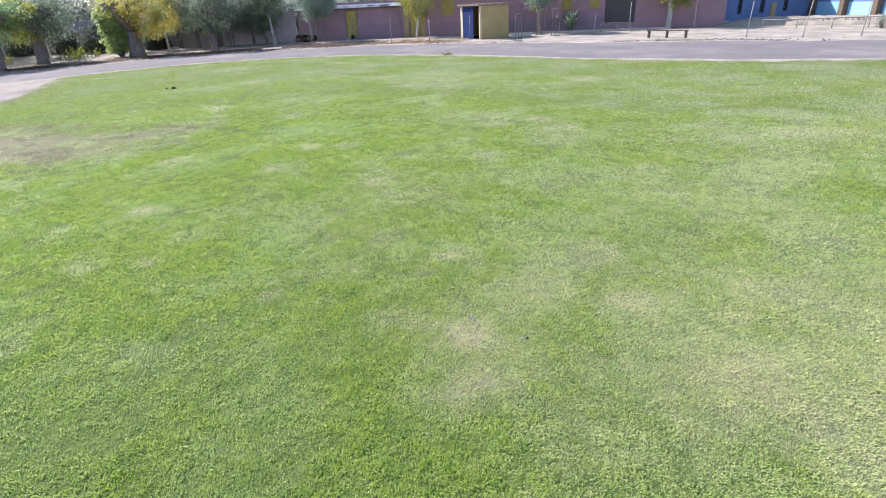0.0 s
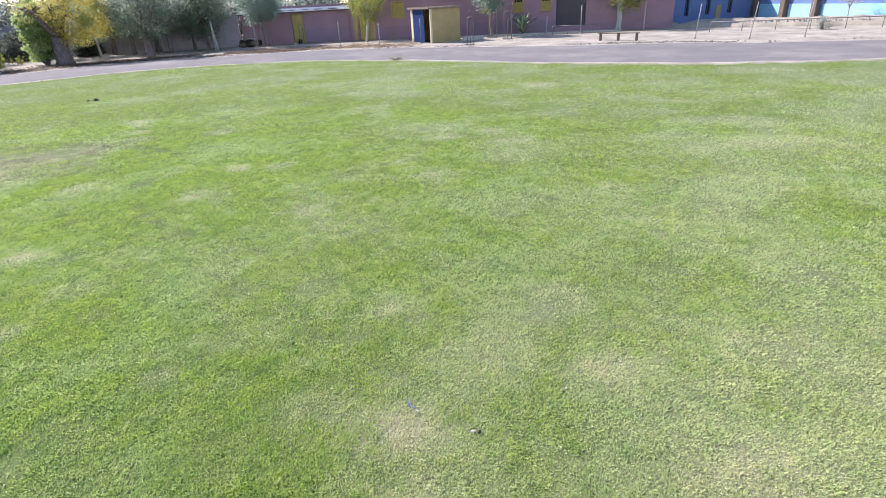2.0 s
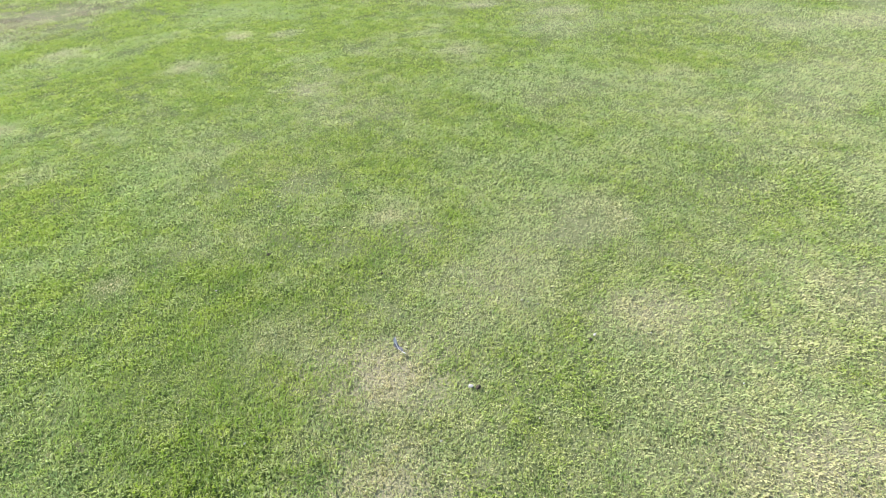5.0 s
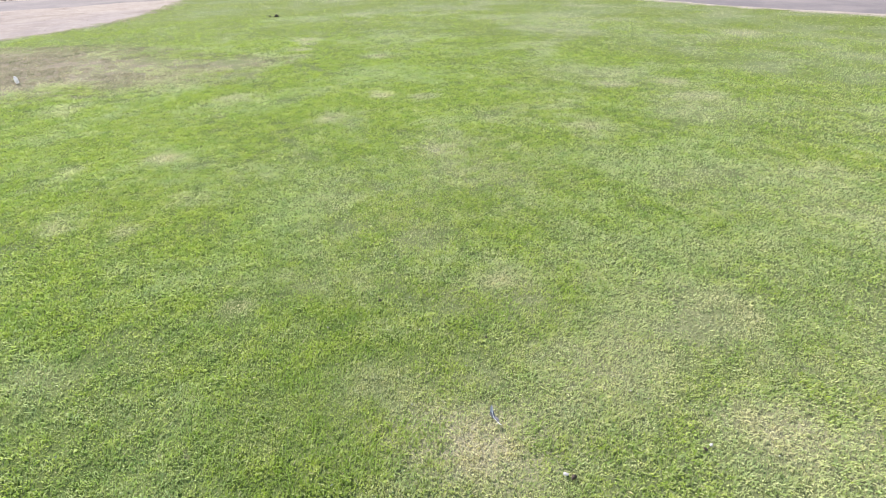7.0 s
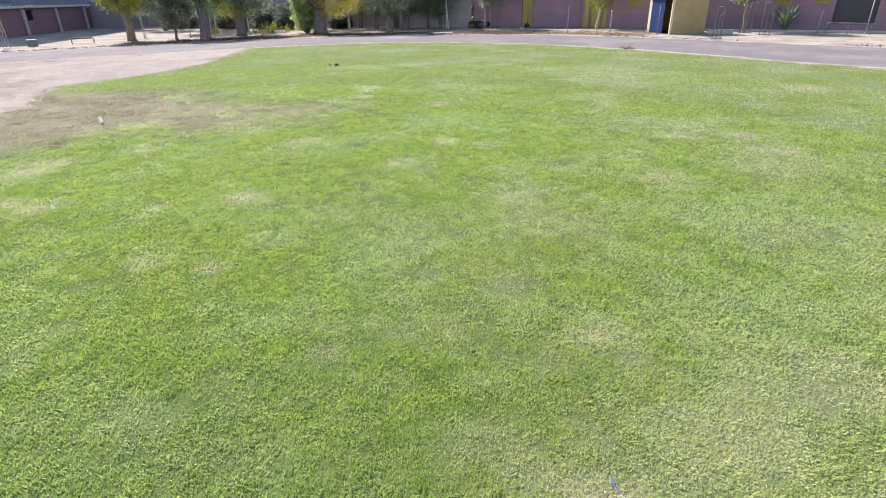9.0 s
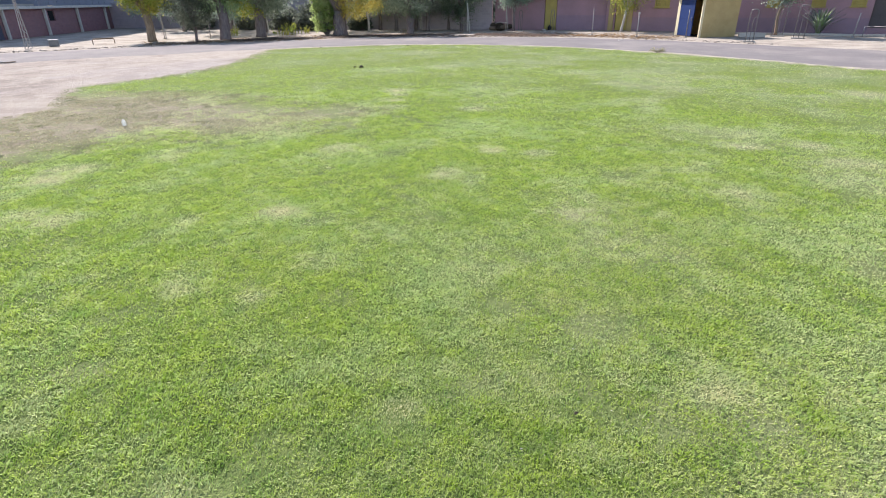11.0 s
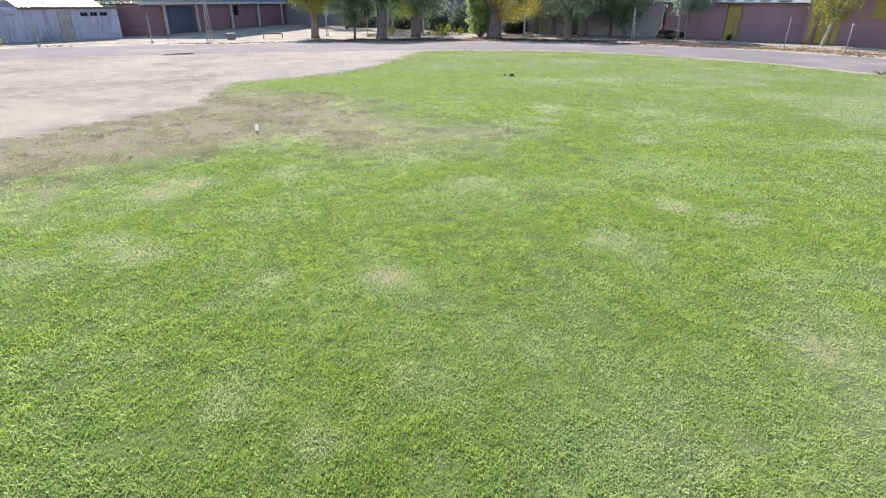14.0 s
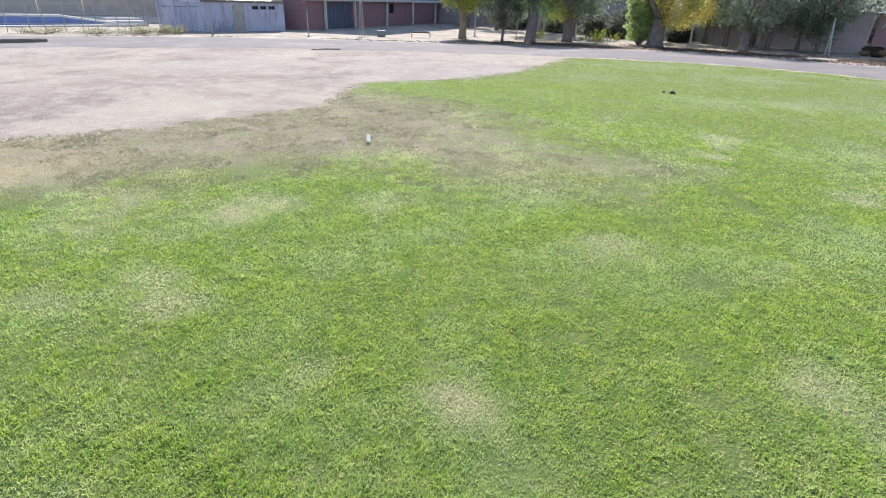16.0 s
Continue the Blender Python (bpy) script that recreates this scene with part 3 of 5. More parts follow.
# rings of the lawn, by distance from its nearest stretch: from, to, leaves per square metre, breadth, length
RINGS = [(0, 0.9, 15500, 0.0068, 0.030), (0.9, 2.6, 12000, 0.0078, 0.032), (2.6, 4.6, 7800, 0.0094, 0.035), (4.6, 7.0, 4800, 0.0108, 0.038), (7.0, 11.0, 1800, 0.0150, 0.041), (11.0, 17.0, 450, 0.020, 0.042), (17.0, 30.0, 75, 0.028, 0.044)]


def build_lawn():
    """Leaves of the mown lawn: close and fine on the nearest stretch, thinner farther off, uneven in height and cover."""
    found = []
    for d0, d1, dense, w, L in RINGS:
        x0, x1, y0, y1 = max(-33, -9.5 - d1), 1.8, max(-12.5, 2.6 - d1), min(26, 6.6 + d1)
        m = int((x1 - x0) * (y1 - y0) * dense)
        q = np.stack([rng.uniform(x0, x1, m), rng.uniform(y0, y1, m)], 1)
        d = near_lawn(q) + rng.normal(0, 0.04 * d1, m)
        q, d = q[(d >= d0 if d0 else d > -9) & (d < d1)], d[(d >= d0 if d0 else d > -9) & (d < d1)]
        ok = signed(LAWN_STRETCH, q) > 0
        found.append(np.c_[q, d, np.full(len(q), w), np.full(len(q), L)][ok])
    g = np.concatenate(found)
    x, y = g[:, 0], g[:, 1]
    turf, sand, worn = quick_zones(g[:, :2])
    rag = value_noise(x, y, 1.3, 21) - 0.5 + 0.8 * (value_noise(x, y, 4.0, 22) - 0.5)
    ok = (sand + 0.35 * rag < 0.40) & (rng.random(len(g)) < np.clip(1.2 - 2.5 * worn + 1.5 * rag, 0.03, 1)) & (turf > 0.48 + 0.35 * rag)
    tuft = 0.45 * value_noise(x, y, 21.0, 31) + 0.25 * value_noise(x, y, 6.0, 32) + 0.3 * value_noise(x, y, 40.0, 33)
    ok &= rng.random(len(g)) < np.clip((tuft - 0.14) / 0.26, 0.68, 1.0)
    # farther off the sward shows as coarser clumps
    clump = np.where(g[:, 2] < 3.5, value_noise(x, y, 11.0, 41), value_noise(x, y, 6.5, 42))
    clump = np.clip((clump - 0.28) / 0.44, 0, 1)
    ok &= rng.random(len(g)) < 0.92 + 0.08 * clump
    clump = clump[ok]
    g, tuft, bare = g[ok], tuft[ok], np.clip(1.6 * worn[ok] + 0.5 * sand[ok], 0, 1)
    x, y, n = g[:, 0], g[:, 1], len(g)
    sward = value_noise(x, y, 1.6, 34) * 0.6 + value_noise(x, y, 0.55, 35) * 0.4
    dry = dryness(x, y) + rng.normal(0, 0.11, n) * np.clip(1.2 - g[:, 2] / 9, 0.35, 1) + 0.25 * (value_noise(x, y, 6.0, 36) - 0.5) + 0.65 * bare * (0.4 + value_noise(x, y, 2.1, 39))
    length = g[:, 4] * rng.uniform(0.55, 1.25, n) * (0.58 + 0.8 * tuft) * (0.8 + 0.45 * sward) * (1.1 - 0.35 * np.clip(dry, 0, 1)) * (0.90 + 0.22 * clump)
    az = 2 * math.pi * (value_noise(x, y, 1.1, 37) + 0.7 * value_noise(x, y, 7.0, 38)) + rng.normal(0, 1.7, n)
    tilt = np.clip(rng.normal(0.75, 0.4, n), 0.05, 1.4)
    blades("lawn_grass", g[:, :2], length, g[:, 3] * rng.uniform(0.6, 1.3, n), az, tilt, np.clip(dry, 0, 1), "short mown green grass with bleached spots")
    # thin pale dead stalks among the leaves
    m = 130000
    q = np.stack([rng.uniform(-14, 1.8, m), rng.uniform(-2, 10, m)], 1)
    q = q[(rng.random(m) < np.clip(1.1 - near_lawn(q) / 6.0, 0, 1)) & (signed(LAWN_STRETCH, q) > 0)]
    turf, sand, worn = quick_zones(q)
    q = q[(sand < 0.3) & (worn < 0.3)]
    n = len(q)
    q = q[rng.random(n) < 0.25 + 1.2 * dryness(q[:, 0], q[:, 1])]
    n = len(q)
    blades("dead_grass_stalks", q, rng.uniform(0.02, 0.05, n), rng.uniform(0.0025, 0.005, n) * (1 + 0.1 * near_lawn(q)), rng.uniform(0, 6.28, n), rng.uniform(0.9, 1.5, n), rng.uniform(0.75, 1.0, n), "thin pale dead stalks among the lawn's leaves")
    # rough tufts on the trodden earth and along the sand's edge
    m = 110000
    c = np.stack([rng.uniform(-38, -9, m), rng.uniform(-8, 11, m)], 1)
    turf, sand, worn = quick_zones(c)
    patch = value_noise(c[:, 0], c[:, 1], 1.1, 51) * 0.6 + value_noise(c[:, 0], c[:, 1], 3.7, 52) * 0.4
    band = np.exp(-((sand - 0.42) / 0.20) ** 2) * 0.22 + (worn > 0.12) * 0.6
    c = c[(rng.random(m) < band) & (patch > 0.43) & (sand < 0.60 + 0.25 * (patch - 0.5))]
    per = rng.integers(8, 18, len(c))
    k = np.repeat(np.arange(len(c)), per)
    n, a = len(k), rng.uniform(0, 2 * math.pi, per.sum())
    rad = np.sqrt(rng.random(n)) * np.repeat(rng.uniform(0.02, 0.09, len(c)), per)
    q = c[k] + np.stack([np.cos(a) * rad, np.sin(a) * rad], 1)
    dry = np.clip(np.repeat(rng.normal(0.62, 0.22, len(c)), per), 0, 1)
    blades("verge_grass", q, rng.uniform(0.015, 0.05, n), rng.uniform(0.006, 0.014, n), a, rng.uniform(0.3, 1.2, n), dry, "ragged olive grass tufts on trodden earth", mat=L_RAGGED)


def build_flecks():
    """Pale dry bits and small stones that lie scattered over lawn and sand."""
    for name, n, area, lo, hi, mat, label, kind_of in (("lawn_flecks", 420, (-12, 4, -2, 11), 0.005, 0.011, WHITE, "pale dry petals and leaf bits in the grass", "leaves"),
                                                       ("sand_stones", 900, (-42, -13, -18, 5), 0.010, 0.034, RUBBLE, "small grey-brown stones on the sand", "stones")):
        q = np.stack([rng.uniform(area[0], area[1], n), rng.uniform(area[2], area[3], n)], 1)
        turf, sand, worn = zones(q)
        q = q[(sand < 0.2) if name == "lawn_flecks" else (sand > 0.75) & (turf > 0.55)]
        v, f = [], []
        for x, y in q:
            s, a, b = rng.uniform(lo, hi), rng.uniform(0, 2 * math.pi), len(v)
            z = float(ground_z(np.array([x]), np.array([y]))[0]) + (0.014 if name == "lawn_flecks" else -0.003)
            for k in range(4):
                r = s * (1.0 if k % 2 == 0 else 0.6)
                v.append((x + math.cos(a + k * math.pi / 2) * r, y + math.sin(a + k * math.pi / 2) * r, z))
            v.append((x, y, z + s * 0.6))
            f += [(b + k, b + (k + 1) % 4, b + 4) for k in range(4)] + [(b + 3, b + 2, b + 1, b)]
        tagged(new(name, mesh_of(name, v, f, mat)), label, kind_of, kind="stuff")


build_ground()
build_road()
build_flecks()
build_lawn()


# ---------------------------------------------------------------- buildings
def window_part(parent, x, w, z0, h, y=-0.03, bars=2, frame_mat=None):
    """A barred window: outer frame, mullions and a dark pane, a child of a building."""
    fm = frame_mat or YELLOW
    pane = part("window", boxed(x + 0.05, x + w - 0.05, 0.10, 0.12, z0 + 0.05, z0 + h - 0.05), DARK, parent, "dark window in a yellow frame")
    t = 0.09
    bm = boxed(x, x + w, y, 0.06, z0, z0 + t)
    box(bm, x, x + w, y, 0.06, z0 + h - t, z0 + h)
    box(bm, x, x + t, y, 0.06, z0 + t, z0 + h - t)
    box(bm, x + w - t, x + w, y, 0.06, z0 + t, z0 + h - t)
    part("window_frame", bm, fm, pane)
    for k in range(bars):
        cx = x + w * (k + 1) / (bars + 1)
        part("mullion", boxed(cx - 0.025, cx + 0.025, -0.005, 0.07, z0 + t, z0 + h - t), fm, pane)
    part("shutter_panel", boxed(x + t, x + w - t, 0.075, 0.095, z0 + t, z0 + h * (0.55 if w < 1 else 0.9)), fm, pane, "yellow boarded lower half")
    part("sill", boxed(x - 0.06, x + w + 0.06, -0.10, 0.02, z0 - 0.07, z0 - 0.004, 0.01), fm, pane)
    return pane


def low_shed():
    a, b = (-40.0, 28.1), (-33.1, 33.75)
    L, H = span(a, b), 2.55
    t = thing("purple_shed", place(*a, heading(a, b)), "low purple plastered shed with a yellow door and sheet roof", "building")
    dx = 4.36
    part("wall", wall_bm(L, H, 0.2, [(dx, dx + 1.05, 0.0, 2.4)]), PURPLE, t)
    part("back_wall", boxed(0, L, 3.8, 4.0, 0, H + 0.5), PURPLE, t)
    part("side_wall", boxed(0.0, 0.2, 0.2, 3.8, 0, H), PURPLE, t)
    part("side_wall", boxed(L - 0.2, L, 0.2, 3.8, 0, H), PURPLE, t)
    part("plinth", boxed(dx + 1.06, L, -0.03, 0, 0, 1.15), PURPLE2, t)
    d = part("door", boxed(dx + 0.04, dx + 1.01, 0.04, 0.09, 0.02, 2.36, 0.01), YELLOW, t, "closed yellow sheet door")
    for k in range(4):
        part("door_panel", boxed(dx + 0.14, dx + 0.91, 0.025, 0.045, 0.15 + 0.56 * k, 0.60 + 0.56 * k, 0.008), YELLOW, d)
    part("door_handle", boxed(dx + 0.84, dx + 0.89, -0.02, 0.03, 1.0, 1.14, 0.008), IRON, d)
    part("roof", corrugated(L + 0.5, 4.6, 0, 0.30), ZINC, t, "bright corrugated zinc roof").matrix_basis = pose(-0.2, -0.35, H + 0.03)
    part("fascia", boxed(-0.2, L + 0.2, -0.25, -0.2, H - 0.06, H + 0.02), WOOD, t)
    tarp = bmesh.new()
    for k in range(7):
        x0 = 1.0 + 1.05 * k + rng.uniform(-0.2, 0.2)
        box(tarp, x0, x0 + rng.uniform(0.5, 0.9), 0.1 + rng.uniform(0, 0.8), 1.2 + rng.uniform(0, 0.6), H + 0.165, H + 0.185, 0.0)
    part("loose_sheets", tarp, ZINC, t, "loose overlapping roof sheets")


def main_building():
    a, b = (-33.25, 33.3), (-12.1, 44.2)
    L, H, T = span(a, b), 3.5, 0.25
    t = thing("purple_building", place(*a, heading(a, b)), "long purple classroom block with yellow windows", "building")
    # windows: offset along the wall, width
    wins = [(3.75, 1.1), (11.4, 1.0), (14.05, 0.82), (16.28, 0.82)]
    door_x = 0.75
    gate = (17.5, 19.85)
    holes = [(x, x + w, 1.72, 2.95) for x, w in wins] + [(door_x, door_x + 1.0, 0.0, 2.3), (gate[0], gate[1], 0.42, 3.0)]
    part("wall", wall_bm(L, H, T, holes), PURPLE, t)
    part("back_wall", boxed(0, L, 6.8, 7.0, 0, H), PURPLE, t)
    part("side_wall", boxed(0, 0.25, 0.25, 6.8, 0, H), PURPLE, t)
    part("side_wall", boxed(L - 0.25, L, 0.25, 6.8, 0, H), PURPLE, t)
    part("ceiling_slab", boxed(0.25, L - 0.25, 0.25, 6.8, H - 0.2, H - 0.05), CONCRETE, t)
    part("plinth_band", boxed(1.9, gate[0], -0.025, 0, 0.0, 1.0), PURPLE2, t)
    for x, w in wins:
        window_part(t, x, w, 1.72, 1.23)
    d = part("door", boxed(door_x + 0.03, door_x + 0.97, 0.05, 0.10, 0.02, 2.27, 0.01), YELLOW, t, "closed yellow door in the shade")
    part("door_panel", boxed(door_x + 0.14, door_x + 0.86, 0.03, 0.055, 0.2, 1.0, 0.01), YELLOW, d)
    part("door_panel", boxed(door_x + 0.14, door_x + 0.86, 0.03, 0.055, 1.2, 2.1, 0.01), YELLOW, d)
    part("buttress", boxed(0.24, 0.62, -0.10, -0.002, 0, H - 0.2), OCHRE, t, "yellow-ochre painted pillar")
    part("door_surround", boxed(1.78, 2.14, -0.05, -0.002, 0, 2.42), OCHRE, t, "ochre painted door surround")
    part("door_lintel", boxed(0.63, 1.775, -0.05, -0.002, 2.302, 2.42), OCHRE, t)
    part("shutter", boxed(gate[0] + 0.02, gate[1] - 0.02, 0.16, 0.20, 0.44, 2.98), SHUTTER, t, "dark recessed shutter")
    for k in range(9):
        z = 0.6 + 0.26 * k
        part("shutter_rib", boxed(gate[0] + 0.04, gate[1] - 0.04, 0.152, 0.158, z, z + 0.03), SHUTTER, t)
    part("roof", corrugated(L + 1.0, 7.9, 0, 1.1), ZINC, t, "pale corrugated roof").matrix_basis = pose(-0.5, -0.6, H + 0.03)
    part("fascia", boxed(-0.5, L + 0.5, -0.5, -0.45, H - 0.14, H), WOOD, t)
    pav = thing("kerb", place(*a, heading(a, b)), "pale concrete kerb along the purple building", "kerb", kind="structure")
    for k in range(12):
        x0 = 7.5 + 1.25 * k
        part("kerb_stone", boxed(x0, x0 + 1.22, -2.05, -1.8, 0.0, 0.14 + rng.uniform(-0.015, 0.015), 0.015), PALE, pav)


def blue_building():
    # a shaded wing, and a gallery wall that the sun reaches below the eave; both tones are in its paint
    a, b = (-13.6, 46.2), (-8.9, 54.6)
    L, H = span(a, b), 2.9
    t = thing("blue_wing", place(*a, heading(a, b)), "deep blue plastered school wing with narrow dark windows", "building")
    slots = [(2.6, 0.45), (5.0, 0.5), (7.6, 0.5)]
    part("wall", wall_bm(L, H, 0.25, [(x, x + w, 0.6, 2.7) for x, w in slots]), DARKBLUE, t)
    part("back_wall", boxed(0, L, 5.8, 6.0, 0, H), DARKBLUE, t)
    part("side_wall", boxed(0, 0.25, 0.25, 5.8, 0, H), DARKBLUE, t)
    part("side_wall", boxed(L - 0.25, L, 0.25, 5.8, 0, H), DARKBLUE, t)
    for x, w in slots:
        p = part("window", boxed(x + 0.02, x + w - 0.02, 0.12, 0.15, 0.62, 2.68), DARK, t, "narrow dark window")
        part("window_frame", boxed(x + w / 2 - 0.02, x + w / 2 + 0.02, 0.09, 0.118, 0.64, 2.66), IRON, p)
    part("notice_board", boxed(6.2, 6.75, -0.06, -0.003, 0.25, 1.3, 0.01), OCHRE, t, "plain ochre board")
    part("roof", boxed(-0.4, L + 0.3, -0.1, 6.3, H, H + 0.1, 0.02), CONCRETE, t)
    a, b = (-8.7, 54.7), (4.2, 43.8)
    L, H = span(a, b), 3.4
    g = thing("blue_gallery", place(*a, heading(a, b)), "blue gallery wall with pillars, its sunlit panels and shaded upper band put into the paint", "building")
    part("lower_wall", boxed(0, L, 0, 0.25, 0, 1.32), DARKBLUE, g)
    for x0, x1 in ((0.45, 3.08), (3.78, 6.22), (7.10, 12.8)):
        part("wall_panel", boxed(x0, x1, -0.05, -0.003, 0, 1.16, 0.01), SUNLIT_BLUE, g, "blue wall panel with the sunlight put into its pale colour")
    part("upper_wall", wall_bm(L, H, 0.25, [(2.0 + 3.0 * k, 2.9 + 3.0 * k, 1.62, 2.7) for k in range(5)], 1.324), DARKBLUE, g, "blue upper wall, coloured darker for the shade under the eave")
    for k in range(5):
        p = part("window", boxed(2.02 + 3.0 * k, 2.88 + 3.0 * k, 0.12, 0.15, 1.64, 2.68), DARK, g)
        part("window_frame", boxed(2.42 + 3.0 * k, 2.48 + 3.0 * k, 0.09, 0.118, 1.66, 2.66), DARKBLUE, p)
    for x in (-0.1, 3.22, 6.42):
        bm = boxed(x, x + 0.46, -0.45, -0.06, 0, H)
        part("pillar", bm, WOOD, g, "brown weathered pillar")
    part("roof", boxed(-0.3, L + 0.3, -0.5, 5.0, H, H + 0.2, 0.02), CONCRETE, g)
    part("back_wall", boxed(0, L, 4.5, 4.7, 0, H), DARKBLUE, g)


def red_building():
    a, b = (-48.4, -7.9), (-78.0, 4.6)
    L, H = span(a, b), 2.27
    t = thing("red_building", place(*a, heading(a, b)), "red brick block with white pillars under a grey upper storey", "building")
    cols = [span(a, (-50.4, -6.95)), span(a, (-54.3, -5.4)), span(a, (-59.3, -3.2)), span(a, (-64.2, -1.2)), span(a, (-69.2, 0.9))]
    gate = (cols[0] + 0.35, cols[1] - 0.05)
    holes = [(gate[0], gate[1], 0.0, 2.15), (cols[2] + 0.9, cols[2] + 2.0, 1.2, 2.1)]
    part("wall", wall_bm(L, H, 0.25, holes), REDWALL, t, "dull red brick wall")
    part("side_wall", boxed(0, 0.25, 0.25, 7.8, 0, H), REDWALL, t)
    part("back_wall", boxed(0, L, 7.8, 8.0, 0, H), REDWALL, t)
    part("gate", boxed(gate[0] + 0.02, gate[1] - 0.02, 0.15, 0.2, 0.02, 2.13), GATE, t, "dark grey steel gate")
    for k in range(7):
        x = gate[0] + 0.3 + 0.55 * k
        if x < gate[1] - 0.1:
            part("gate_rib", boxed(x, x + 0.05, 0.12, 0.148, 0.05, 2.1), GATE, t)
    part("window", boxed(cols[2] + 0.92, cols[2] + 1.98, 0.12, 0.15, 1.22, 2.08), DARK, t)
    for x in cols:
        part("pillar", boxed(x, x + 0.18, -0.28, -0.06, 0, H, 0.015), WHITE, t, "white painted pillar")
    part("fascia", boxed(-0.3, L, -0.45, 0.0, H + 0.003, H + 0.22, 0.01), WHITE, t, "white painted beam")
    part("raised_front", boxed(-0.2, 12.38, 3.0, 4.7, H + 0.404, H + 1.9), UPPER, t, "grey-blue sheet front of the hall")
    part("front_roof", boxed(-0.4, 12.05, 2.8, 4.9, H + 1.904, H + 2.0), RUST, t)
    # height above the beam is unseen, sized for the shadow on the forecourt
    up = part("upper_storey", boxed(12.4, L, -0.30, 7.9, H + 0.224, H + 10.2), UPPER, t, "grey-blue sheet hall above the brick")
    for k in range(15):
        part("cladding_rib", boxed(12.8 + 1.4 * k, 12.86 + 1.4 * k, -0.325, -0.302, H + 0.25, H + 10.15), UPPER, up)
    part("low_roof", boxed(-0.2, 12.38, 0.02, 7.9, H + 0.24, H + 0.4), CONCRETE, t)
    part("roof", corrugated(L - 11.8, 8.6, 0, 1.2, 0.36, 0.03), RUST, t).matrix_basis = pose(12.1, -0.5, H + 10.26)


def pale_building():
    a, b = (-43.2, -13.2), (-46.7, -9.0)
    L, H = span(a, b), 2.12
    t = thing("pale_blue_building", place(*a, heading(a, b)), "low grey-blue plastered changing room with a bright roof", "building")
    vents = [(3.55 + 0.66 * k, 4.05 + 0.66 * k, 1.55, 1.80) for k in range(3)]
    dx = 2.05
    part("wall", wall_bm(L, H, 0.22, vents + [(dx, dx + 0.85, 0, 1.85)]), GREYBLUE, t, "stained grey-blue wall")
    part("side_wall", boxed(0, 0.22, 0.22, 6.0, 0, H), GREYBLUE, t)
    part("side_wall", boxed(L - 0.22, L, 0.22, 6.0, 0, H), GREYBLUE, t)
    part("back_wall", boxed(0, L, 6.0, 6.2, 0, H + 0.4), GREYBLUE, t)
    for v in vents:
        p = part("vent_window", boxed(v[0] + 0.02, v[1] - 0.02, 0.12, 0.15, v[2] + 0.02, v[3] - 0.02), DARK, t, "small dark vent window")
        part("bar", boxed((v[0] + v[1]) / 2 - 0.015, (v[0] + v[1]) / 2 + 0.015, 0.09, 0.118, v[2] + 0.03, v[3] - 0.03), IRON, p)
    d = part("door", boxed(dx + 0.03, dx + 0.82, 0.03, 0.08, 0.02, 1.83, 0.01), STEEL, t, "closed pale door")
    part("door_handle", boxed(dx + 0.70, dx + 0.75, -0.02, 0.028, 0.9, 1.02, 0.006), IRON, d)
    roof = part("roof", corrugated(L - 0.75, 4.2, 0, 1.35, 0.3, 0.008), ZINC, t, "bright sheet roof")
    roof.matrix_basis = pose(-0.3, -0.25, H + 0.04)
    for x in (0.75, 1.6, 3.6):
        part("roof_seam", tubed([(x, -0.2, H + 0.13), (x, 3.7, H + 1.35)], 0.03, 6), IRON, t)
    part("flat_roof", boxed(L - 1.03, L, 0, 6.2, H + 0.003, H + 0.10), CONCRETE, t)
    part("eave_beam", boxed(-0.2, L + 0.1, -0.14, -0.02, H - 0.1, H), WOOD, t)
    r = np.random.default_rng(3)
    for x in np.arange(0.2, 1.9, 0.14):
        part("damp_stain", boxed(x, x + r.uniform(0.04, 0.11), -0.012, -0.002, 0, r.uniform(0.2, 0.75), 0.003), DAMP, t, "dark damp run on the plaster")
    e = (-43.7, -16.5)
    w = thing("wall_side_yard", place(*e, heading(e, a)), "grey-blue yard wall with dark runs beside the changing room", "wall", kind="structure")
    M = span(e, a) - 0.05
    for k in range(3):
        part("wall_panel", boxed(M * k / 3 + 0.01, M * (k + 1) / 3 - 0.01, 0.05, 0.2, 0, H - 0.08 - 0.05 * k), GREYBLUE, w)
        part("wall_pier", boxed(M * k / 3 - 0.1, M * k / 3 + 0.1, 0.0, 0.048, 0, H - 0.15), GREYBLUE, w)
    part("rail", tubed([(0.3, 0.02, H - 0.5), (M - 0.4, 0.02, H - 0.42)], 0.02, 6), IRON, w)


def back_wall():
    a, b = (-92.0, -17.0), (-40.05, 28.0)
    L = span(a, b)
    t = thing("wall_back", place(*a, heading(a, b)), "dark block wall behind the trees", "wall", kind="structure")
    n = 22
    for k in range(n):
        x0, x1 = L * k / n, L * (k + 1) / n
        part("wall_panel", boxed(x0 + 0.16, x1 - 0.16, 0.03, 0.17, 0, 2.5 + rng.uniform(-0.05, 0.05)), DARKWALL, t)
        part("wall_pier", boxed(x0 - 0.15, x0 + 0.15, -0.02, 0.22, 0, 2.6, 0.01), DARKWALL, t)
        part("coping", boxed(x0 + 0.155, x1 - 0.155, -0.02, 0.22, 2.56, 2.64), DARKWALL, t)


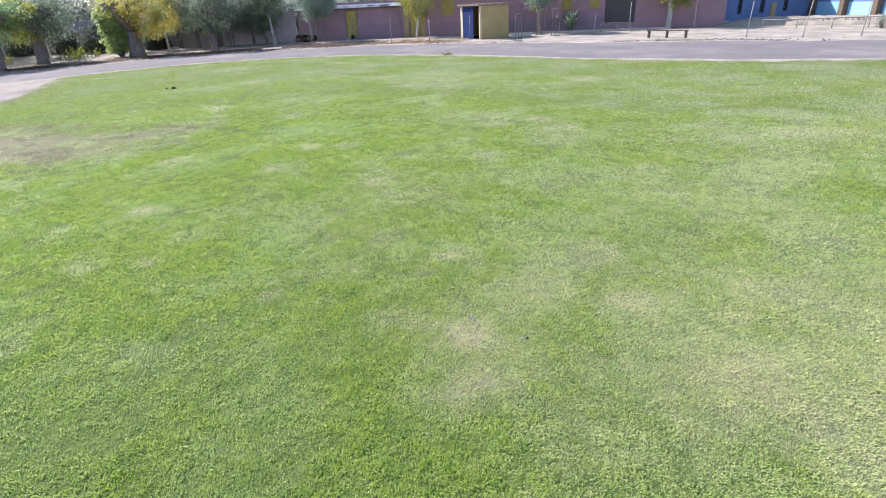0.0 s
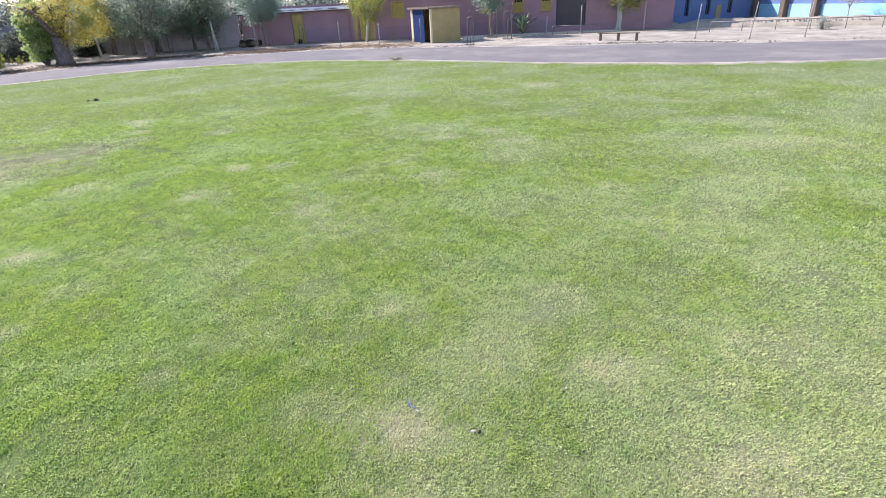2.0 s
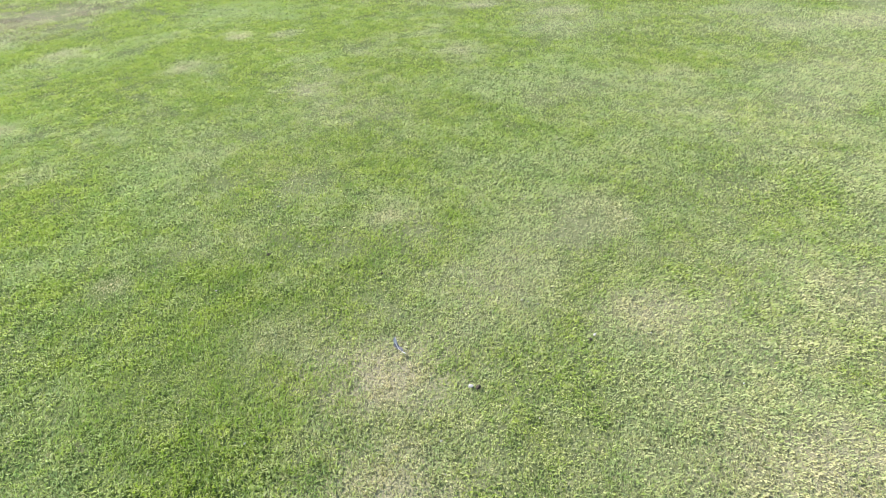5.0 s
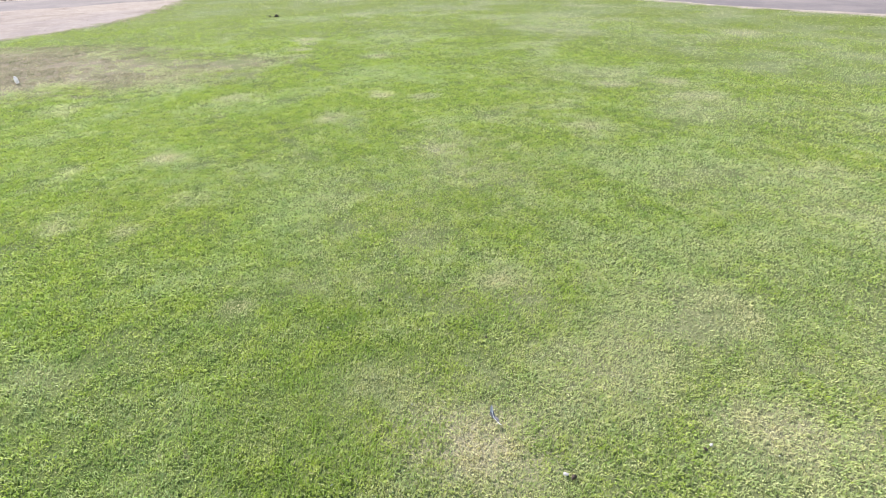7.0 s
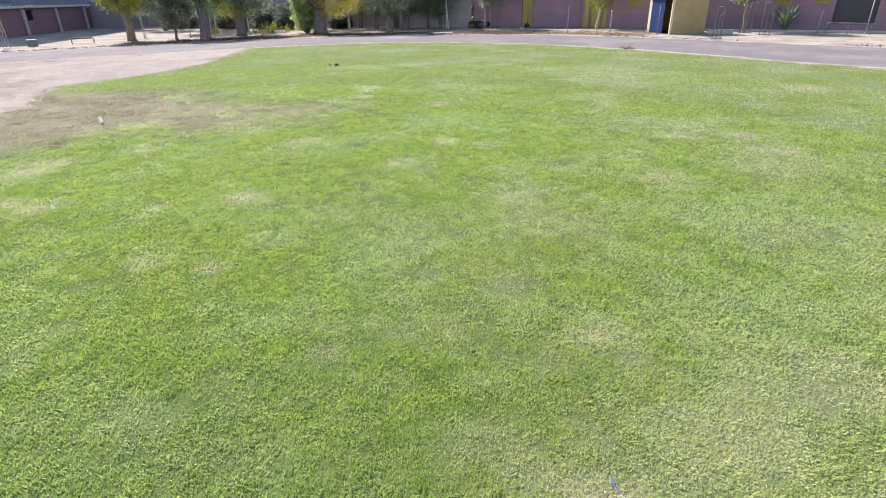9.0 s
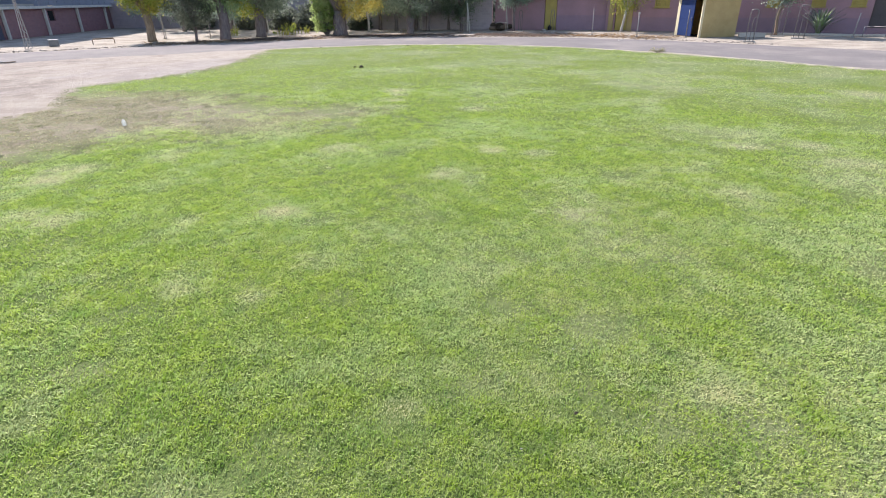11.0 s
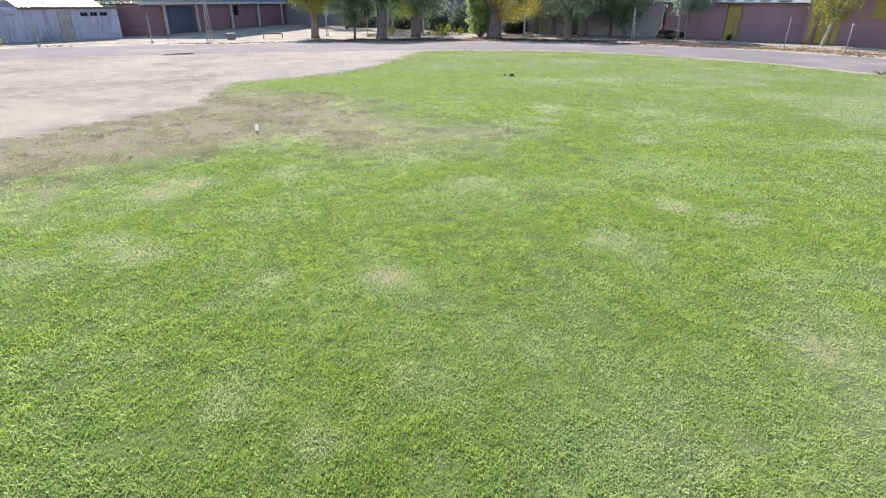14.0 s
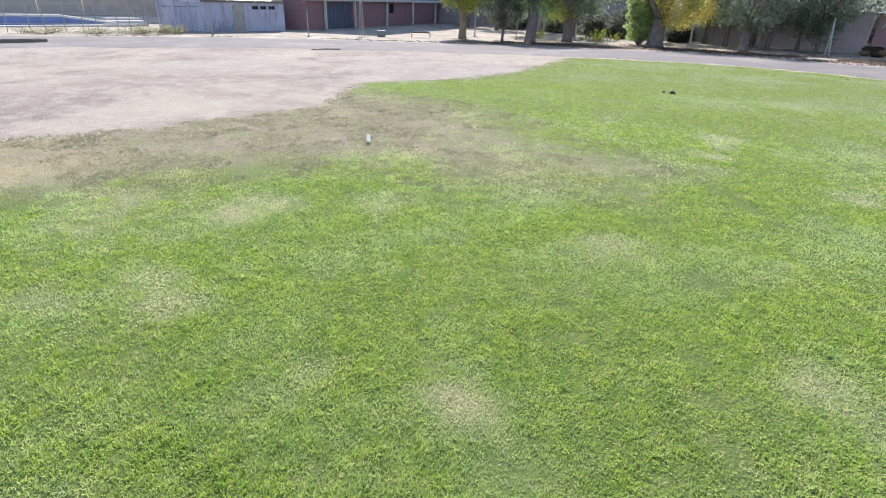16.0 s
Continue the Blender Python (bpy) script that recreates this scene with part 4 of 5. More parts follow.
def kiosk():
    a = (-23.95, 31.6)
    rz = 70.0
    L, D, H = 2.62, 2.85, 2.32
    t = thing("kiosk", place(*a, rz), "yellow guard hut with a blue door under a flat roof", "kiosk")
    part("front_wall", boxed(0, L, 0, 0.12, 0.0, H), OCHRE, t, "ochre-yellow side wall")
    part("back_wall", boxed(0, L, D - 0.12, D, 0, H), OCHRE, t)
    part("far_wall", boxed(L - 0.12, L, 0.12, D - 0.12, 0, H), OCHRE, t)
    part("corner_post", boxed(-0.004, 0.14, -0.004, 0.10, 0, H + 0.002), CREAM, t)
    part("jamb", boxed(-0.02, 0.14, D - 0.30, D + 0.01, 0, H - 0.002), CREAM, t, "cream painted jamb")
    d = part("door", boxed(-0.01, 0.05, 0.92, D - 0.302, 0.03, H - 0.05, 0.01), ROYAL, t, "royal blue sheet door")
    part("door_rail", boxed(-0.03, -0.012, 0.95, D - 0.33, 1.1, 1.2, 0.005), ROYAL, d)
    part("door_handle", boxed(-0.06, -0.012, 1.0, 1.05, 1.0, 1.16, 0.008), IRON, d)
    part("inner_lining", boxed(0.10, L - 0.13, 0.125, D - 0.125, 0.01, 0.05), DARK, t)
    part("roof", boxed(-0.22, L + 0.12, -0.14, D + 0.16, H + 0.003, H + 0.11, 0.015), RUST, t, "flat roof with a rusty edge")
    for k in range(4):
        part("roof_batten", boxed(-0.2 + 0.8 * k, -0.12 + 0.8 * k, -0.12, D + 0.12, H + 0.112, H + 0.16), WOOD, t)


low_shed()
main_building()
blue_building()
red_building()
pale_building()
back_wall()
kiosk()


# ---------------------------------------------------------------- trees and shrubs
def leaf_cloud(centers, radii, per, size, r):
    """Leaves round clump centres, as small bent rhombs."""
    n = len(centers) * per
    c = np.repeat(centers, per, 0) + r.normal(0, 1, (n, 3)) * np.repeat(radii, per)[:, None] * (0.5, 0.5, 0.42)
    d = r.normal(0, 1, (n, 3))
    d[:, 2] -= 0.35
    d /= np.linalg.norm(d, axis=1, keepdims=True)
    s = np.cross(d, r.normal(0, 1, (n, 3)))
    s /= np.linalg.norm(s, axis=1, keepdims=True) + 1e-6
    L = (size * r.uniform(0.7, 1.4, n))[:, None]
    v = np.empty((n, 4, 3), np.float32)
    v[:, 0], v[:, 2] = c, c + d * L
    v[:, 1], v[:, 3] = c + d * L * 0.45 + s * L * 0.34, c + d * L * 0.45 - s * L * 0.34
    return v.reshape(-1, 3), np.arange(4 * n).reshape(-1, 4)


def tree(name, at, label, leaf, bark=None, trunk_h=2.0, trunk_r=0.28, top=7.5, spread=2.4, low=2.0, clumps=90, per=60, size=0.12, lean=(0, 0), seed=1, group="trees by the track", shift=(0, 0), other=None):
    r = np.random.default_rng(seed)
    bark = bark or BARK
    t = thing(name, place(*at, 0.0 if any(lean) else r.uniform(0, 360)), label, "tree", group)
    bm = bmesh.new()
    fork = np.array([lean[0], lean[1], trunk_h])
    pts = [np.array([0, 0, -0.05]), np.array([lean[0] * 0.15, lean[1] * 0.15, 0.22]), fork * 0.5 + r.normal(0, 0.04, 3), fork]
    tube(bm, pts, [trunk_r * 1.2, trunk_r * 1.02, trunk_r * 0.93, trunk_r * 0.88], 12)
    bmesh.ops.recalc_face_normals(bm, faces=bm.faces[:])
    part("trunk", bm, bark, t, smooth=True)
    tips = []
    for k in range(6):
        a = 2 * math.pi * (k + r.uniform(-0.3, 0.3)) / 6
        out, up = spread * r.uniform(0.45, 0.85), (top - trunk_h) * r.uniform(0.45, 0.9)
        p0 = fork - np.array([0, 0, 0.12])
        p1 = fork + np.array([math.cos(a) * out * 0.4, math.sin(a) * out * 0.4, up * 0.4])
        p2 = fork + np.array([math.cos(a) * out, math.sin(a) * out, up])
        bm = bmesh.new()
        tube(bm, [p0, p1, p2], [trunk_r * 0.55, trunk_r * 0.34, trunk_r * 0.1], 7)
        for _ in range(3):
            f = r.uniform(0.35, 0.95)
            q = p0 + (p2 - p0) * f
            e = q + r.normal(0, 1, 3) * (0.5, 0.5, 0.35) * spread * 0.55
            e[2] = max(e[2], low + 0.25)
            tube(bm, [q, (q + e) / 2 + r.normal(0, 0.08, 3), e], [trunk_r * 0.22, trunk_r * 0.14, trunk_r * 0.04], 5)
            tips.append(e)
        bmesh.ops.recalc_face_normals(bm, faces=bm.faces[:])
        part("limb", bm, bark, t, smooth=True)
        tips.append(p2)
    mid = (top + low) / 2
    c = []
    while len(c) < clumps - len(tips):
        u = r.normal(0, 1, 3)
        u *= r.uniform(0.55, 1.0) / np.linalg.norm(u)
        p = np.array([u[0] * spread + lean[0] + shift[0], u[1] * spread + lean[1] + shift[1], mid + u[2] * (top - low) / 2])
        if noise.noise(Vector(p * 0.55) + Vector((seed * 3.1, 0, 0))) > -0.22:
            c.append(p)
    c = np.array(c + tips)
    v, f = leaf_cloud(c, r.uniform(0.35, 0.7, len(c)), per, size, r)
    v[:, 2] = np.maximum(v[:, 2], low * 0.75 + 0.15 * np.sin(v[:, 0] * 3))
    if other is None:
        put("crown", tri_mesh("crown", v, f, leaf), t)
        return t
    # one side of the crown has kept another colour
    side = v.reshape(-1, 4, 3)[:, 0, 1] + 0.6 * np.sin(3.0 * v.reshape(-1, 4, 3)[:, 0, 2]) > lean[1] - 0.4
    for mask, mat, what in ((~side, leaf, "yellowing side of the crown"), (side, other, "grey-green side of the crown")):
        w = v.reshape(-1, 4, 3)[mask].reshape(-1, 3)
        put("crown", tri_mesh("crown", w, np.arange(len(w)).reshape(-1, 4), mat), t, what)
    return t


def bush(name, at, label, leaf, height=1.2, width=0.8, clumps=30, per=45, size=0.10, seed=1, upright=False):
    r = np.random.default_rng(seed)
    t = thing(name, place(*at), label, "shrub")
    bm = bmesh.new()
    c = []
    for k in range(clumps):
        a, out = r.uniform(0, 2 * math.pi), width * math.sqrt(r.random())
        z = height * r.uniform(0.12, 1.0) * (1 - 0.35 * out / width)
        p = np.array([math.cos(a) * out * (0.55 if upright else 1), math.sin(a) * out, z])
        c.append(p)
        if k % 2 == 0:
            tube(bm, [(p[0] * 0.1, p[1] * 0.1, -0.02), p * (0.6, 0.6, 0.5), p], [0.025, 0.016, 0.006], 5)
    bmesh.ops.recalc_face_normals(bm, faces=bm.faces[:])
    part("stems", bm, BARK, t)
    v, f = leaf_cloud(np.array(c), np.full(len(c), 0.22 * max(width, 0.6)), per, size, r)
    v[:, 2] = np.maximum(v[:, 2], 0.03)
    put("foliage", tri_mesh("foliage", v, f, leaf), t)
    return t


def sword_plant(at, seed=4):
    r = np.random.default_rng(seed)
    t = thing("sword_leaf_plant", place(*at), "pale green sword-leaved plant before the purple wall", "plant")
    for k in range(64):
        a, reach, h = r.uniform(0, 2 * math.pi), r.uniform(0.15, 1.35), r.uniform(1.1, 2.2)
        d, s = Vector((math.cos(a), math.sin(a), 0)), Vector((-math.sin(a), math.cos(a), 0))
        bm = bmesh.new()
        rows = []
        for i in range(6):
            f = i / 5
            p = d * (0.08 + reach * f ** 1.6) + Vector((0, 0, h * (f - 0.22 * f * f)))
            w = 0.09 * (1 - f ** 2) + 0.006
            rows.append((bm.verts.new(p + s * w), bm.verts.new(p - Vector((0, 0, 0.015))), bm.verts.new(p - s * w)))
        for q0, q1 in zip(rows, rows[1:]):
            bm.faces.new((q0[0], q0[1], q1[1], q1[0]))
            bm.faces.new((q0[1], q0[2], q1[2], q1[1]))
        part("leaf", bm, L_OLIVE if k % 3 else L_GREEN, t, smooth=True)


tree("yellowing_tree", (-44.4, 3.7), "broad tree with a tan trunk and yellow-green leaves", L_LIME, BARKTAN, 2.1, 0.30, 4.5, 2.0, 2.05, 120, 80, 0.12, (0.1, -0.05), 11)
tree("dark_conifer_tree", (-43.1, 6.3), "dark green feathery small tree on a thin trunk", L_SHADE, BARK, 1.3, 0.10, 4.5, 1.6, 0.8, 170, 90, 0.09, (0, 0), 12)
tree("dark_tree", (-42.9, 8.1), "thick dark trunk with green leaves", L_GREEN, BARK, 2.6, 0.38, 4.5, 2.3, 1.9, 130, 80, 0.12, (0, 0), 13)
tree("yellowing_tree", (-44.4, 10.8), "thick dark trunk with yellow-green autumn leaves", L_LIME, BARK, 2.4, 0.38, 4.5, 2.6, 1.45, 170, 80, 0.12, (-0.1, 0.1), 14, other=L_DULL)
tree("autumn_tree", (-42.5, 16.1), "pollarded thick dark trunk with golden leaves", L_YELLOW, BARK, 1.8, 0.56, 5.3, 2.2, 1.25, 170, 80, 0.11, (0.05, 0.05), 15, shift=(0.9, 1.3))
tree("green_tree", (-39.8, 20.5), "dark trunk with glossy green leaves", L_DULL, BARK, 2.0, 0.26, 5.3, 2.3, 1.25, 150, 70, 0.12, (0, 0), 16)
tree("hazy_tree", (-40.7, 25.4), "slender tree with grey-green leaves hanging low before the wall", L_DULL, BARK, 2.0, 0.14, 5.3, 1.9, 0.6, 190, 80, 0.11, (0, 0), 17)
tree("dark_tree", (-37.5, 28.1), "dense dark green tree beside the shed", L_DARK, BARK, 2.0, 0.12, 5.3, 1.8, 1.9, 180, 80, 0.11, (0, 0), 19)
tree("sparse_tree", (-31.0, 32.6), "sparse yellowing tree before the purple building", L_LIME, LIME, 1.6, 0.10, 4.8, 1.5, 1.5, 90, 60, 0.10, (0.25, 0.1), 20)
tree("dark_tree", (-22.4, 36.6), "dark round-crowned tree with a lime-washed trunk", L_DARK, BARKTAN, 2.0, 0.09, 5.5, 1.5, 1.85, 150, 80, 0.11, (0, 0), 21)
tree("yellowing_tree", (-15.1, 41.8), "lime-washed trunk with sparse yellow-green leaves", L_LIME, LIME, 1.9, 0.20, 5.5, 2.0, 1.2, 120, 70, 0.11, (0, 0), 22)
tree("sparse_tree", (-13.5, 46.0), "bare-limbed tree with few yellow leaves", L_LIME, BARKTAN, 2.2, 0.17, 5.5, 1.7, 2.1, 60, 50, 0.10, (0.1, 0), 23)
for k, (x, y, leaf, what) in enumerate([(-50.5, 12.5, L_OLIVE, "grey-green"), (-47.0, 17.8, L_OLIVE, "hazy olive"), (-46.5, 21.0, L_GREEN, "green"), (-58.0, 7.0, L_DARK, "dark green"), (-54.5, 10.5, L_GREEN, "green"), (-45.0, 23.6, L_DARK, "dark green"), (-49.5, 9.0, L_DARK, "dark green"), (-63.0, 4.5, L_DARK, "dark green"), (-43.0, 25.6, L_OLIVE, "olive"), (-44.6, 21.6, L_WOODS, "grey-green"), (-42.6, 23.4, L_WOODS, "grey-green")]):
    tree("far_tree", (x, y), what + " tree in the shade close to the dark wall", leaf, BARK, 1.8, 0.18, 4.4, 2.4, 1.2, 110, 60, 0.14, (0, 0), 40 + k, "trees by the wall")


tree("dry_sapling", (-2.2, 47.4), "small dry sapling with pale pinkish leaves before the gallery", L_DRY, BARKTAN, 1.0, 0.035, 2.3, 0.55, 1.15, 34, 26, 0.07, (0.05, 0), 24, "trees by the school")


def stalk_weeds(at, height, n, seed):
    """Weeds of tall leafy stalks that stand apart."""
    r = np.random.default_rng(seed)
    t = thing("weeds", place(*at), "tall yellow-green weed stalks on the sunny verge", "weeds")
    for k in range(n):
        a, out, h = r.uniform(0, 6.28), 0.55 * math.sqrt(r.random()), height * r.uniform(0.45, 1.0)
        p0 = np.array([math.cos(a) * out, math.sin(a) * out, -0.02])
        p1 = p0 + np.array([math.cos(a) * 0.12, math.sin(a) * 0.12, h])
        st = part("stalk", tubed([p0, (p0 + p1) / 2, p1], [0.014, 0.010, 0.005], 5), L_LIME, t)
        c = p0 + (p1 - p0) * r.uniform(0.25, 1.0, (6, 1))
        v, f = leaf_cloud(c, np.full(6, 0.06), 4, 0.085, r)
        v[:, 2] = np.maximum(v[:, 2], 0.02)
        put("leaves", tri_mesh("leaves", v, f, L_LIME), st)


def woods():
    """Dense tree crowns behind the wall and the pool yard."""
    r = np.random.default_rng(9)
    c = []
    for a, b, n in (((-94, -14), (-38, 34.5), 1700), ((-62, -38), (-52, -12), 220), ((-36, 36), (-10, 52), 260)):
        f, depth = r.random(n), r.uniform(9.0, 17.0, n)
        d = np.array([b[0] - a[0], b[1] - a[1]], float)
        d /= np.linalg.norm(d)
        p = np.array(a)[None] + (np.array(b) - np.array(a))[None] * f[:, None] + np.array([-d[1], d[0]])[None] * depth[:, None]
        c.append(np.c_[p * U, r.uniform(0.5, 4.6, n) * (0.75 + 0.4 * value_noise(p[:, 0], p[:, 1], 0.2, 61))])
    c = np.concatenate(c)
    v, f = leaf_cloud(c, r.uniform(0.8, 1.5, len(c)), 48, 0.36, r)
    v[:, 2] = np.maximum(v[:, 2], 0.0)
    tagged(new("woods", tri_mesh("woods", v, f, L_WOODS)), "dense dark green tree crowns behind the walls", "woods", kind="stuff")


woods()
bush("sprouting_shrub", (-43.25, 15.3), "bright green upright suckers beside the thick trunk", L_SUCKER, 4.8, 1.05, 190, 70, 0.13, 31)
stalk_weeds((-45.0, 13.0), 1.15, 20, 32)
stalk_weeds((-46.5, 9.2), 0.95, 16, 33)
stalk_weeds((-44.0, 12.1), 0.8, 12, 34)
stalk_weeds((-46.2, 14.4), 0.7, 12, 35)
bush("weeds", (-2.9, 41.0), "low green weed bush by the rail", L_OLIVE, 1.0, 0.4, 26, 26, 0.07, 34)
bush("weeds", (-40.4, -14.2), "low green weeds by the grey-blue wall", L_RAGGED, 0.55, 1.1, 40, 35, 0.08, 35)
bush("weeds", (-39.4, -15.6), "low green weeds by the fence", L_RAGGED, 0.4, 1.3, 40, 35, 0.08, 36)
bush("weeds", (-38.6, -17.8), "dry khaki weeds along the fence", L_RAGGED, 0.3, 1.4, 40, 30, 0.07, 37)
bush("weeds", (-37.6, -20.2), "dry khaki weeds along the fence", L_RAGGED, 0.35, 1.4, 40, 30, 0.07, 38)
sword_plant((-20.9, 38.4))
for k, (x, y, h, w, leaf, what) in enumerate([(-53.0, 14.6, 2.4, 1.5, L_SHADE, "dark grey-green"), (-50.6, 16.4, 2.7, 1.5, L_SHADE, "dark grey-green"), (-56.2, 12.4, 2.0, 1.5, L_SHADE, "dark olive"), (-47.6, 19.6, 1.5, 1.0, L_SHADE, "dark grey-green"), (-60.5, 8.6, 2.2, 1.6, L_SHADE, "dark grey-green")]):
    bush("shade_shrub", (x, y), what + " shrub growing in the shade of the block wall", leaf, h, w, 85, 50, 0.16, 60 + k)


# ---------------------------------------------------------------- posts, rails, benches
def post(at, h, label="thin weathered steel fence post", r=0.035, lean=0.0, cap=False, brace=0.0, mat=None):
    t = thing("fence_post", place(*at, rng.uniform(0, 30)), label, "post", "fence posts round the track")
    mat = mat or STEEL
    part("pole", tubed([(0, 0, -0.05), (lean * 0.5, 0, h * 0.5), (lean, 0, h)], [r, r * 0.95, r * 0.85], 8), mat, t, smooth=True)
    part("footing", tubed([(0, 0, -0.03), (0, 0, 0.07)], [r * 3.2, r * 2.4], 10), CONCRETE, t)
    if cap:
        part("cap", tubed([(lean, 0, h - 0.02), (lean, 0, h + 0.10)], [r * 2.0, r * 1.6], 8), WHITE, t)
    if brace:
        part("brace", tubed([(brace, 0, -0.03), (lean, 0, h * 0.92)], r * 0.8, 6), mat, t)
    return t


for at, h, kw in [
    ((-30.4, 29.35), 1.75, {"r": 0.026}), ((-26.6, 29.4), 1.45, {"cap": True}), ((-24.5, 31.2), 1.75, {"mat": IRON}), 
    ((-18.5, 37.4), 1.4, {"lean": 0.1}), ((-8.2, 35.0), 1.95, {"lean": 0.12, "r": 0.024}), ((-5.5, 34.8), 1.95, {"lean": 0.15, "r": 0.024}), ((-3.2, 36.0), 1.9, {"lean": 0.1, "r": 0.024}), ((-13.2, 41.5), 2.0, {}), ((-16.9, 39.5), 2.0, {}),
    ((-44.4, 19.1), 2.3, {"brace": 0.3, "mat": WHITE, "r": 0.055}), ((-44.0, 23.5), 2.3, {"brace": 0.25, "mat": WHITE, "r": 0.055}), ((-39.3, 25.1), 2.2, {"brace": 0.3, "mat": WHITE, "r": 0.055}), ((-37.8, 27.6), 2.1, {"brace": 0.2}), ((-45.5, 11.6), 2.2, {"lean": -0.3, "mat": WHITE, "r": 0.055}), ((-46.8, 4.6), 2.3, {"brace": 0.3}), ((-44.8, 7.4), 2.2, {}),
    ((-41.3, -6.0), 1.75, {"lean": -0.12}), ((-40.2, -11.6), 1.6, {})]:
    post(at, h, **kw)


def pipe_rack(at, rz, h, w):
    """A narrow standing frame of bent pipe with a lower inner loop."""
    t = thing("pipe_rack", place(*at, rz), "narrow weathered rack of bent steel pipe", "rack", "pipe racks by the track")
    part("outer_pipe", tubed([(0, 0, -0.04), (0.02, 0, h - 0.12), (0.10, 0, h), (w - 0.08, 0, h), (w, 0, h - 0.12), (w, 0, -0.04)], 0.026, 8), IRON, t, smooth=True)
    part("inner_pipe", tubed([(w, 0.03, h * 0.80), (w * 0.6, 0.03, h * 0.74), (w * 0.5, 0.03, h * 0.62), (w * 0.5, 0.03, -0.04)], 0.018, 7), IRON, t, smooth=True)
    part("footing", boxed(-0.1, w + 0.1, -0.12, 0.12, -0.02, 0.06, 0.01), CONCRETE, t)


pipe_rack((-20.4, 30.7), 20, 1.75, 0.42)
pipe_rack((-22.0, 35.6), 35, 1.95, 0.62)
pipe_rack((-20.2, 34.7), 25, 1.9, 0.55)
pipe_rack((-35.4, 29.9), 40, 1.6, 0.30)
pipe_rack((-37.0, 28.2), 40, 1.6, 0.28)
plinth = thing("plinth_wall", place(-22.6, 33.4, heading((-22.6, 33.4), (-21.7, 34.5))), "low pale concrete wall beside the guard hut", "wall")
part("wall_block", boxed(0, 1.6, 0, 0.25, 0, 0.26, 0.015), PALE, plinth)


def lattice_mast(at, h):
    t = thing("lattice_mast", place(*at, 100), "slim white lattice mast beside the track", "mast")
    legs = [Vector((0.20, 0, 0)), Vector((-0.20, 0, 0)), Vector((0, 0.28, 0))]
    for p in legs:
        part("leg", tubed([p - Vector((0, 0, 0.04)), p * 0.15 + Vector((0, 0, h))], 0.022, 6), STEEL, t)
    for k in range(9):
        f0, f1 = k / 9, (k + 1) / 9
        for i in range(3):
            a, b = legs[i] * (1 - 0.85 * f0) + Vector((0, 0, h * f0 + 0.03)), legs[(i + 1) % 3] * (1 - 0.85 * f1) + Vector((0, 0, h * f1))
            part("brace", tubed([a, b], 0.010, 5), STEEL, t)


lattice_mast((-43.4, -3.0), 3.6)


def pipe_rail(a, b, h, n, label):
    L = span(a, b)
    t = thing("pipe_rail", place(*a, heading(a, b)), label, "rail")
    part("top_pipe", tubed([(0, 0, h), (L, 0, h)], 0.024, 8), IRON, t, smooth=True)
    for k in range(n):
        x = L * k / (n - 1)
        part("stanchion", tubed([(x, 0, -0.03), (x, 0, h)], 0.022, 8), IRON, t, smooth=True)


pipe_rail((-18.4, 38.2), (-15.4, 39.1), 0.62, 4, "low grey pipe rail before the purple building")
pipe_rail((-8.6, 39.8), (1.5, 43.4), 0.62, 7, "long low grey pipe rail above the track")


def bench(at, rz, L, label, n=3, h=0.46, mat=None):
    t = thing("bench", place(*at, rz), label, "bench", "benches by the track")
    for k in range(2):
        part("seat_plank", boxed(-0.12, L + 0.12, -0.16 + 0.17 * k, -0.01 + 0.17 * k, h - 0.05, h, 0.008), mat or WOOD, t)
    for k in range(n):
        x = L * k / (n - 1)
        part("leg", boxed(x - 0.06, x + 0.06, -0.12, 0.12, -0.02, h - 0.052, 0.012), mat or WOOD, t)


bench((-13.1, 33.8), heading((-13.1, 33.8), (-11.05, 33.95)), 2.3, "dark wooden plank bench beside the track", 3)


def tube_bench(a, b):
    t = thing("bench", place(*a, heading(a, b)), "low bent-pipe bench on the sand", "bench", "benches by the track")
    L = span(a, b)
    part("frame", tubed([(0, 0, -0.02), (0, 0, 0.27), (0.05, 0, 0.32), (L - 0.05, 0, 0.32), (L, 0, 0.27), (L, 0, -0.02)], 0.03, 8), WOOD, t, smooth=True)
    part("seat_plank", boxed(0.08, L - 0.08, -0.14, 0.14, 0.345, 0.385, 0.008), WOOD, t)


tube_bench((-43.9, 0.3), (-44.3, 1.5))

bin_ = thing("waste_bin", place(-43.9, -1.75, 100), "dark square waste bin with a white rim", "bin")
part("body", boxed(-0.28, 0.28, -0.25, 0.25, 0, 0.38, 0.02), IRON, bin_)
part("rim", boxed(-0.30, 0.30, -0.27, 0.27, 0.383, 0.42, 0.01), WHITE, bin_, "white rim")


# ---------------------------------------------------------------- the pool yard
def slab_mesh():
    """A low irregular slab, about 2.4 m long."""
    r = np.random.default_rng(8)
    n = 18
    v = []
    for z, k in ((-0.02, 1.0), (0.10, 1.0), (0.13, 0.93)):
        for i in range(n):
            a = 2 * math.pi * i / n
            v.append((1.25 * k * math.cos(a) * (1 + 0.05 * math.sin(3 * a)), 0.62 * k * math.sin(a) * (1 + 0.07 * math.cos(2 * a)), z))
    f = [tuple(range(2 * n, 3 * n))]
    for j in range(2):
        f += [(j * n + i, j * n + (i + 1) % n, (j + 1) * n + (i + 1) % n, (j + 1) * n + i) for i in range(n)]
    return v, f


